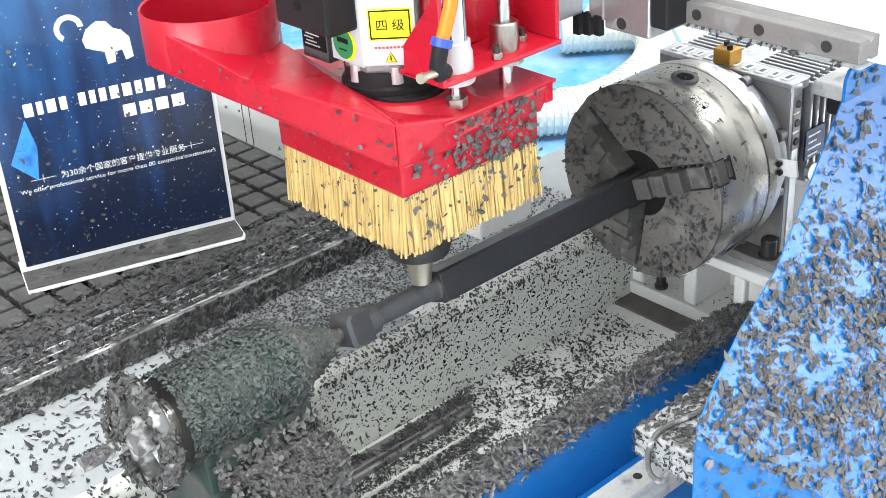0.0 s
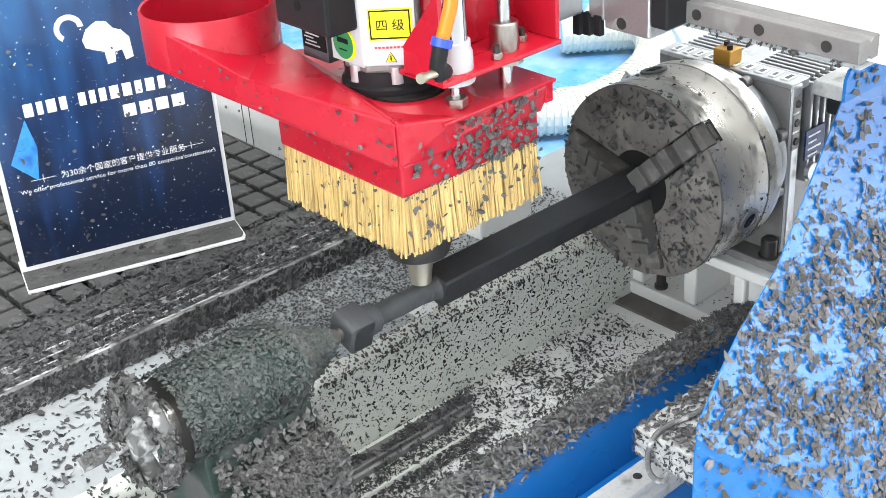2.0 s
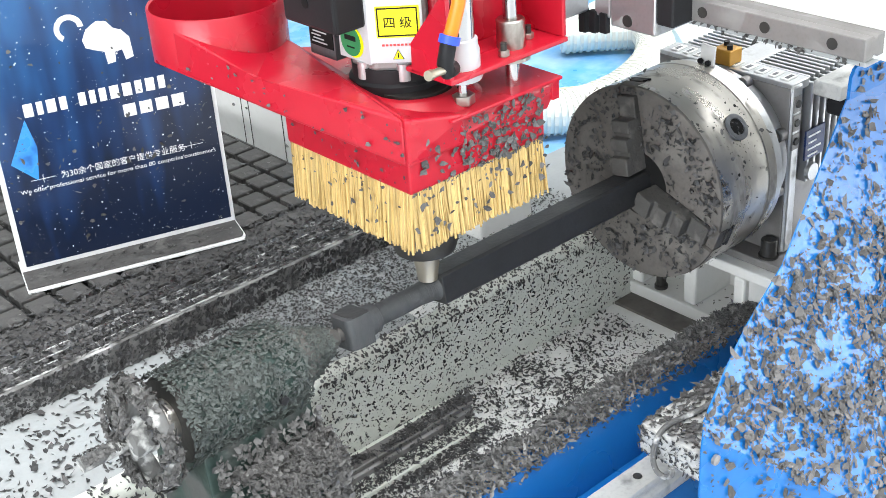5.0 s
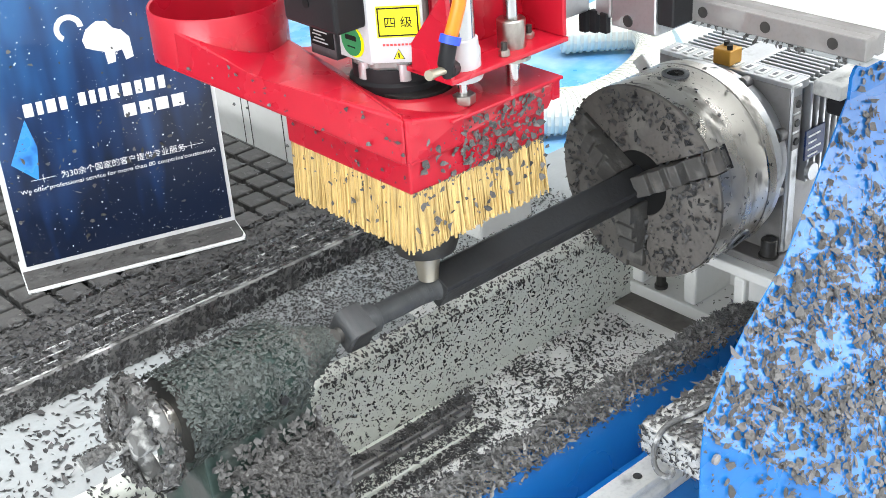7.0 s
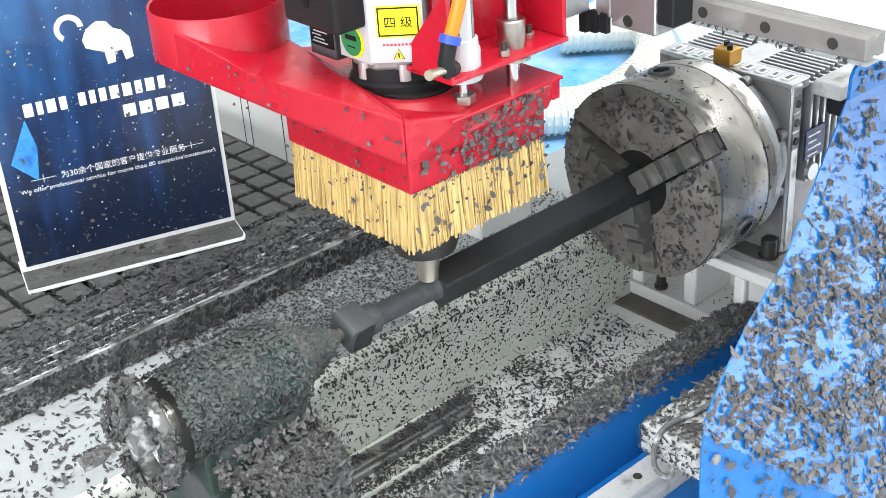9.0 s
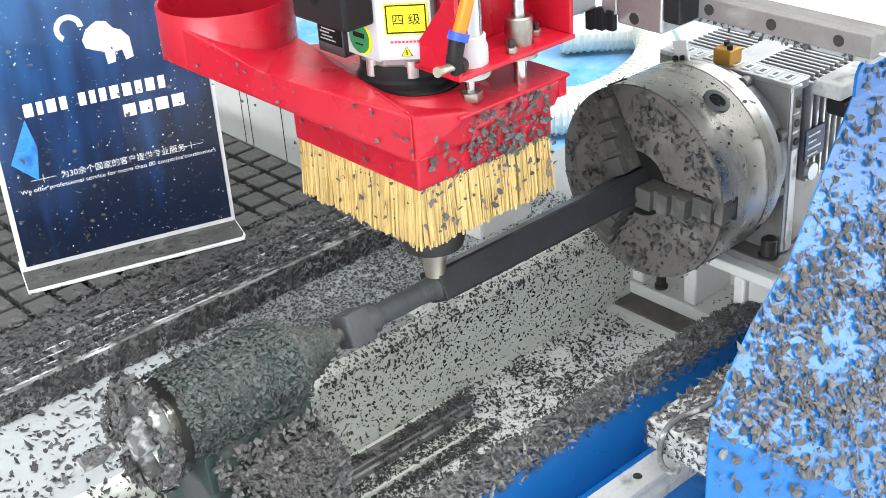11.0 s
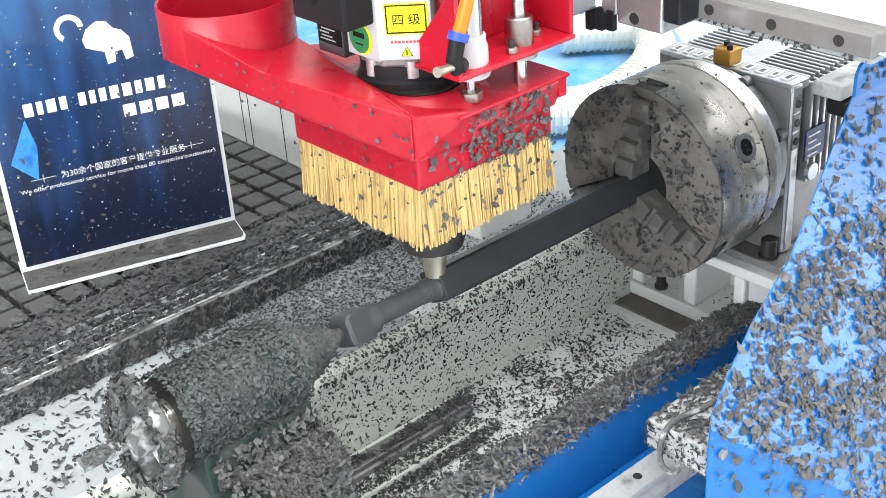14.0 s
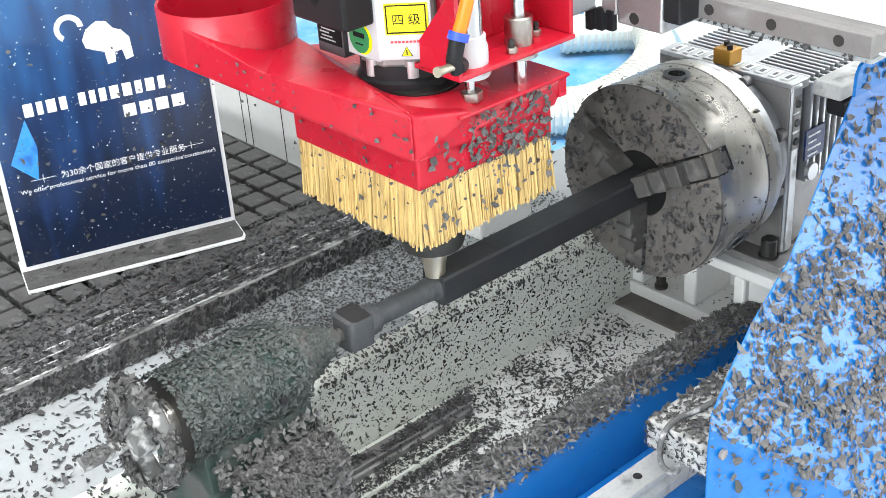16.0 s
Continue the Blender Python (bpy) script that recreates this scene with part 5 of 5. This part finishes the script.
# ---- lift bracket with rod, cylinder and air line ----
def build_bracket():
    k = thing("lift_bracket", (-0.24, -0.04, AX + 0.21), "red bracket with guide rod and air cylinder", "bracket")
    z = AX + 0.208
    x0, x1, y0, y1 = -0.3, -0.174, -0.0665, -0.014
    part("shelf", box(x0, x1, y0, y1, z, z + 0.004, 0.001), M_RED, k, "red shelf plate")
    part("gusset", prism([(-0.0214, z + 0.002), (-0.0225, z + 0.0245), (-0.0574, z + 0.0648), (-0.062, z + 0.2), (y0 + 0.004, z + 0.2), (y0 + 0.001, z + 0.004)], "x", x0, x0 + 0.004), M_RED, k, "red side gusset")
    part("back_plate", box(-0.274, x1, -0.018, -0.014, z + 0.004, z + 0.25, 0.001), M_RED, k)
    part("side_plate", box(x1 - 0.004, x1, y0 + 0.002, -0.018, z + 0.004, z + 0.25, 0.001), M_RED, k)
    rx, ry = -0.2175, -0.046
    part("guide_rod", lathe([(AX + 0.178, 0.0058), (AX + 0.5, 0.0058)], "z", (rx, ry, 0), 24), M_CHROME, k, "polished guide rod", smooth=True)
    part("bushing", lathe([(z - 0.006, 0.015), (z - 0.003, 0.015), (z - 0.003, 0.0115), (z + 0.026, 0.0115), (z + 0.027, 0.0105), (z + 0.027, 0.006)], "z", (rx, ry, 0), 32), M_STEEL, k, "steel guide bushing", smooth=True)
    for bx, by in ((rx - 0.02, ry - 0.012), (rx + 0.021, ry + 0.002)):
        part("nut", hexagon(0.0048, "z", (bx, by, 0), z + 0.004, z + 0.009), M_STEEL, k)
        part("stud", lathe([(z + 0.009, 0.0026), (z + 0.015, 0.0026)], "z", (bx, by, 0), 12), M_DARK, k)
    cx, cy = -0.272, -0.0465
    part("cylinder_barrel", lathe([(z + 0.026, 0.0118), (z + 0.3, 0.0118)], "z", (cx, cy, 0), 32), M_CHROME, k, "polished cylinder barrel", smooth=True)
    part("cylinder_cap", lathe([(z + 0.004, 0.0152), (z + 0.017, 0.0152), (z + 0.02, 0.014), (z + 0.026, 0.0138), (z + 0.027, 0.0122)], "z", (cx, cy, 0), 32), M_PEWTER, k, "pale grey end cap", smooth=True)
    part("washer", lathe([(z - 0.007, 0.006), (z - 0.006, 0.016), (z - 0.0005, 0.018)], "z", (cx, cy, 0), 32), M_PEWTER, k, smooth=True)
    part("piston_rod", lathe([(AX + 0.178, 0.004), (z, 0.004)], "z", (cx, cy, 0), 18), M_CHROME, k, smooth=True)
    part("rod_nut", hexagon(0.0098, "z", (cx, cy, 0), AX + 0.181, AX + 0.189), M_STEEL, k, "hexagon nut")
    # air fitting and tube
    fx, fy, fz = -0.3185, -0.082, AX + 0.235
    part("elbow", tube([(fx + 0.012, fy + 0.006, fz - 0.008), (fx + 0.002, fy, fz - 0.006), (fx, fy, fz), (fx + 0.005, fy, fz + 0.016)], 0.0062, 14), M_BLACK, k, "black elbow fitting", smooth=True)
    part("release_ring", tube([(fx + 0.0045, fy, fz + 0.014), (fx + 0.0068, fy, fz + 0.0195)], 0.0078, 24), M_FITBLUE, k, "blue release ring", smooth=True)
    part("air_tube", tube([(fx + 0.005, fy, fz + 0.016), (fx + 0.01, fy, fz + 0.026), (fx + 0.016, fy, fz + 0.04), (fx + 0.02, fy, fz + 0.06), (fx + 0.022, fy + 0.004, fz + 0.12), (fx + 0.022, fy + 0.02, fz + 0.25)], 0.0052, 14), M_ORANGE, k, "orange air tube", smooth=True)
    part("valve_stem", tube([(fx + 0.002, fy, fz - 0.004), (fx - 0.014, fy - 0.002, fz - 0.003)], 0.0032, 12), M_TOOL, k, smooth=True)
    part("valve_knob", tube([(fx - 0.015, fy - 0.002, fz - 0.003), (fx - 0.019, fy - 0.003, fz - 0.0025)], 0.0039, 14), M_TOOL, k, "knurled valve knob", smooth=True)
    return k


bracket = build_bracket()


# ---- behind the chuck ----
def build_hose():
    h = thing("ribbed_hose", (0.7, 0.6, AX - 0.29), "curled clear ribbed suction hose on the bench", "hose")
    keys = [(0.36, 0.74), (0.449, 0.653), (0.519, 0.594), (0.571, 0.579), (0.662, 0.585), (0.767, 0.624), (0.85, 0.681), (0.896, 0.746), (0.852, 0.8), (0.78, 0.86)]
    path = []
    for i in range(len(keys) - 1):
        p0, p1, p2, p3 = [Vector((*keys[min(max(j, 0), len(keys) - 1)], AX - 0.25)) for j in (i - 1, i, i + 1, i + 2)]
        for k in range(8):
            t = k / 8
            path.append(0.5 * ((2 * p1) + (p2 - p0) * t + (2 * p0 - 5 * p1 + 4 * p2 - p3) * t * t + (3 * p1 - p0 - 3 * p2 + p3) * t ** 3))
    part("sleeve", tube(path, 0.034, 16), M_PLASTIC, h, "cloudy plastic sleeve", smooth=True)
    for i in range(len(path) - 1):
        t = (path[i + 1] - path[i]).normalized()
        part("rib", tube([path[i] - t * 0.003, path[i] + t * 0.003], 0.0365, 14), M_HOSE, h)
    return h


far = thing("blue_bench", (0.9, 0.9, 0), "bright blue steel bench behind the machine", "bench")
part("bench_top", box(0.3, 2.2, 0.25, 2.6, AX - 0.32, AX - 0.29, 0.004), M_PALE, far, "pale blue top")
part("bench_skirt", box(0.32, 2.18, 0.27, 2.58, 0.0, AX - 0.32, 0.004), M_WHITE, far)
hose = build_hose()
strip = tagged(part("green_strip", box(0.83, 0.97, 0.845, 0.885, AX - 0.289, AX - 0.27, 0.004), M_LEAFGREEN), "green plastic strip on the blue bench", "strip")
tagged(part("yellow_tube", tube([(0.622, 0.711, AX - 0.28), (0.684, 0.668, AX - 0.28)], 0.009, 12), M_LEMON, smooth=True), "pale yellow plastic tube on the blue bench", "tube")
wrap = bmesh.new()
bmesh.ops.create_grid(wrap, x_segments=24, y_segments=24, size=0.24)
for v in wrap.verts:
    v.co = Vector((1.2 + v.co.x, 0.72 + v.co.y, AX - 0.26 + 0.05 * noise.noise(v.co * 9) + 0.025 * noise.noise(v.co * 24)))
got = bmesh.ops.extrude_face_region(wrap, geom=wrap.faces[:])
bmesh.ops.translate(wrap, vec=(0, 0, -0.028), verts=[q for q in got["geom"] if isinstance(q, bmesh.types.BMVert)])
tagged(part("plastic_wrap", wrap, M_PLASTIC, smooth=True), "crumpled white plastic wrap on the bench", "wrap")


# ---- loose chips ----
def heap(name, count, sampler, size, seed, label, mat=M_CHIP, **kw):
    return flakes(name, count, sampler, size, mat, None, label, seed=seed, category="chips", **kw)


heap("deck_chips", 900, rect((-0.75, 0.1, ZD), (0.42, 0, 0), (0, 0.135, 0), (0, 0, 1)), (0.003, 0.011), 71, "dark graphite chips on the white deck", mat=M_DARKCHIP, long=2.2)
heap("deck_chips", 8500, rect((-0.42, 0.098, ZD), (0.5, 0, 0), (0, 0.14, 0), (0, 0, 1)), (0.0012, 0.0045), 72, "dense graphite chips on the white deck", mat=M_DARKCHIP, lift=0.002)
heap("wall_chips", 5200, rect((-0.45, YW - 0.0004, ZB), (0.55, 0, 0), (0, 0, 0.095), (0, -1, 0), lambda s, t: 0.35 + 0.65 * t), (0.0006, 0.0046), 73, "graphite chips clinging to the grey wall", mat=M_DARKCHIP, tilt=0.12, long=2.4)
heap("trough_chips", 14500, rect((-0.6, -0.06, ZB), (0.645, 0, 0), (0, 0.144, 0), (0, 0, 1), lambda s, t: (0.9 if s < 0.9 else 0.5) * (0.62 + 0.7 * noise.noise(Vector((s * 16, t * 5, 2))))), (0.0012, 0.006), 74, "dense graphite chips on the trough floor", mat=M_DARKCHIP, lift=0.003, long=2.4)
# Denser dark flakes make a darker strip along the plinth.
heap("trough_chips", 1500, rect((-0.6, 0.006, ZB), (0.41, 0, 0), (0, 0.016, 0), (0, 0, 1)), (0.002, 0.006), 87, "dense dark flakes along the rail plinth", mat=M_DARKCHIP, lift=0.005)


def ridge(rng):
    x, t = rng.uniform(-0.75, 0.35), rng.random()
    y = -0.085 + 0.034 * t + 0.003 * noise.noise(Vector((x * 30, 5, 0)))
    z = -0.164 + 0.009 * math.sin(min(1.0, t / 0.85) * math.pi * 0.8) + 0.004 * noise.noise(Vector((x * 16, y * 16, 0)))
    if rng.random() < 0.03:                    # stragglers hanging over the edge
        y, z = -0.0842, -0.167 - 0.01 * rng.random() ** 2
    return (x, y, AX + z), (rng.gauss(0, 0.4), rng.gauss(-0.1, 0.4), 1)


# The ridge's light is in the paler chip colour.
heap("flange_chips", 15000, ridge, (0.003, 0.0095), 75, "thick ridge of graphite chips along the bed edge", mat=M_RIDGE, tilt=0.28, lift=0.003, long=2.5)


def barrel(rng):
    a, x = rng.uniform(-0.5, 4.15), rng.uniform(-0.537, -0.387)
    n = (0, math.cos(a), math.sin(a))
    r = 0.0373 if x < -0.43 else 0.0295 - 0.44 * (x + 0.43)
    return (x, r * n[1], AX + r * n[2]), n


def foot(rng):
    x, t = rng.uniform(-0.522, -0.424), rng.random()
    if t < 0.5:
        y = rng.uniform(-0.068, -0.028)
        z = -0.062 + 0.016 * max(0.0, 1 - abs(y + 0.046) / 0.022) + 0.008 * noise.noise(Vector((x * 30, y * 30, 0)))
        nrm = (rng.gauss(0, 0.25), rng.gauss(-0.2, 0.25), 1)
    elif t < 0.88:
        z = rng.uniform(-0.19, -0.058)
        y = -0.0655 - 0.006 * max(0.0, noise.noise(Vector((x * 24, 0, z * 24))))
        nrm = (rng.gauss(0, 0.3), -1, rng.gauss(0.5, 0.3))
    else:
        y, z = rng.uniform(-0.066, 0.0), rng.uniform(-0.19, -0.05)
        x = -0.4265
        nrm = (1, rng.gauss(0, 0.3), rng.gauss(0.5, 0.3))
    if rng.random() < 0.04:
        y, z, nrm = -0.0335, rng.uniform(-0.06, -0.028), (0, -1, 0.4)
    elif x < -0.495 and rng.random() < 0.85:
        return None
    return (x, y, AX + z), nrm


def rounded_top(rng):
    a, x = rng.random() * 1.4, rng.uniform(-0.34, 0.05)
    n = (0, -math.sin(a), math.cos(a))
    return (x, YW + 0.014 + 0.0142 * n[1], ZD - 0.014 + 0.0142 * n[2]), n


def tail_edge(rng):
    (x, y, z), n = rounded_top(rng)
    return (x - 0.4, y, z), n


heap("edge_chips", 260, tail_edge, (0.002, 0.008), 91, "graphite chips on the rounded wall top", mat=M_DARKCHIP, tilt=0.2)
heap("edge_chips", 1000, rounded_top, (0.0015, 0.0055), 82, "graphite chips on the rounded wall top", tilt=0.2)
heap("barrel_chips", 7500, barrel, (0.002, 0.0062), 76, "graphite chips caked on the tailstock barrel", mat=M_GREENCHIP, tilt=0.16, lift=0.002, long=2.4)
heap("foot_chips", 12000, foot, (0.0025, 0.009), 77, "heaped graphite chips on the tailstock foot", mat=M_CHIP, tilt=0.3, lift=0.003)
heap("table_chips", 9000, rect((-0.75, 0.24, ZT - 0.0018), (0.66, 0, 0), (0, 0.11, 0), (0, 0, 1), lambda s, t: 1 - 0.6 * t), (0.002, 0.009), 78, "graphite chips along the table edge", mat=M_DARKCHIP, tilt=0.3)
heap("table_chips", 900, rect((-0.75, 0.34, ZT), (0.63, 0, 0), (0, 0.5, 0), (0, 0, 1), lambda s, t: 1 - 0.8 * t), (0.002, 0.007), 79, "graphite chips on the rubber tiles", tilt=0.2)
heap("side_chips", 2600, rect((-0.7, 0.2376, ZD), (0.6, 0, 0), (0, 0, 0.028), (0, -1, 0)), (0.002, 0.008), 80, "graphite chips on the table edge", mat=M_DARKCHIP, tilt=0.15)


def wheel_top(rng):
    a, b = rng.random() * 6.283, rng.uniform(-2.2, 1.3)
    if noise.noise(Vector((3 * math.cos(a), 3 * math.sin(a), b))) < -0.12:
        return None
    r, n = 0.039 + 0.0068 * math.cos(b), (math.sin(b), math.cos(a) * math.cos(b), math.sin(a) * math.cos(b))
    if rng.random() < 0.35:                    # on the hub and spokes
        k = rng.choice((0.0, 1.66, 4.6)) + rng.gauss(0, 0.25)
        r = rng.uniform(0.006, 0.036)
        return (-0.5745 + 0.2 * max(0.0, r - 0.014), r * math.cos(k), AX + r * math.sin(k)), (-1, 0, 0.4)
    return (-0.556 + 0.0068 * math.sin(b), r * math.cos(a), AX + r * math.sin(a)), n


heap("deck_chips", 5000, rect((-0.42, 0.12, ZD), (0.3, 0, 0), (0, 0.116, 0), (0, 0, 1)), (0.0012, 0.0045), 83, "fine graphite chips on the white deck", long=2.4)
heap("wheel_chips", 2600, wheel_top, (0.003, 0.009), 81, "graphite chips on the hand wheel", tilt=0.5)


def crank_top(rng):
    a = rng.uniform(0.2, 2.9)
    n = (0, math.cos(a), math.sin(a))
    return (rng.uniform(-0.608, -0.57), 0.0066 * n[1], AX + 0.0066 * n[2]), n


def rail_top(rng):
    x, y = rng.uniform(-0.6, -0.19), rng.uniform(0.0385, 0.0615)
    z = 0.022 if 0.0415 < y < 0.0585 else rng.uniform(0.0, 0.022)
    if noise.noise(Vector((x * 14, y * 40, 3))) < -0.22:
        return None
    return (x, y, ZB + max(z, 0.006)), (0, 0, 1) if z > 0.0219 else (0, -0.8 if y < 0.05 else 0.8, 0.6)


heap("trough_chips", 3600, rect((-0.6, -0.06, ZB), (0.37, 0, 0), (0, 0.08, 0), (0, 0, 1)), (0.0015, 0.006), 89, "dense dark chips at the tail of the trough", mat=M_DARKCHIP, lift=0.003, long=2.4)
heap("wall_chips", 1300, rect((-0.78, YW - 0.0004, ZB), (0.33, 0, 0), (0, 0, 0.095), (0, -1, 0)), (0.0015, 0.0075), 90, "graphite chips clinging to the grey wall", mat=M_DARKCHIP, tilt=0.12, long=2.4)
heap("plinth_chips", 2800, rect((-0.6, 0.023, ZB + 0.006), (0.4, 0, 0), (0, 0.018, 0), (0, 0, 1)), (0.0012, 0.005), 88, "graphite chips on the rail plinth", mat=M_DARKCHIP, long=2.4)
heap("crank_chips", 160, crank_top, (0.002, 0.006), 84, "graphite chips on the crank handle", tilt=0.3)
heap("rail_chips", 3200, rail_top, (0.0015, 0.006), 85, "graphite chips covering the trough rail", mat=M_DARKCHIP, lift=0.002)


# ---- what moves ----
def motions():
    turns = [(0.0, 278.2), (0.3, 274.5), (0.5, 270.0), (0.55, 250.0), (0.62, 205.0), (0.7, 150.0), (0.76, 118.0), (0.8, 108.5), (0.85, 108.5), (0.9, 109.7),
             (1.0, 112.2), (1.5, 123.8), (2.0, 136.0), (2.5, 148.4), (3.0, 160.6), (3.5, 172.6), (4.0, 185.2), (4.2, 190.6), (4.6, 200.8), (4.8, 203.4), (5.0, 199.8),
             (6.3, 168.6), (6.5, 163.8), (7.0, 151.6), (7.5, 139.4), (7.7, 134.4), (7.9, 126.8), (8.1, 119.6), (8.2, 121.0), (8.5, 128.6), (9.0, 141.6), (9.2, 147.0),
             (10.5, 180.6), (10.75, 185.6), (10.9, 184.0), (11.3, 173.0), (11.5, 166.8), (12.0, 151.8), (12.5, 136.6), (13.0, 121.3), (13.5, 106.8), (14.0, 91.9), (14.5, 77.2),
             (15.0, 62.3), (15.5, 47.6), (16.0, 32.4)]
    for ob in (chuck, workpiece):
        walk(ob, [(t, pose(0, 0, AX, a)) for t, a in turns])
    steps = [(0.0, 0.0), (4.5, 0.0), (5.1, 0.008), (10.4, 0.008), (11.0, 0.016), (16.0, 0.016)]
    for ob in (gantry, spindle, shoe, bracket):
        o = ob.location.copy()
        walk(ob, [(t, pose(o.x + s, o.y, o.z)) for t, s in steps])


motions()
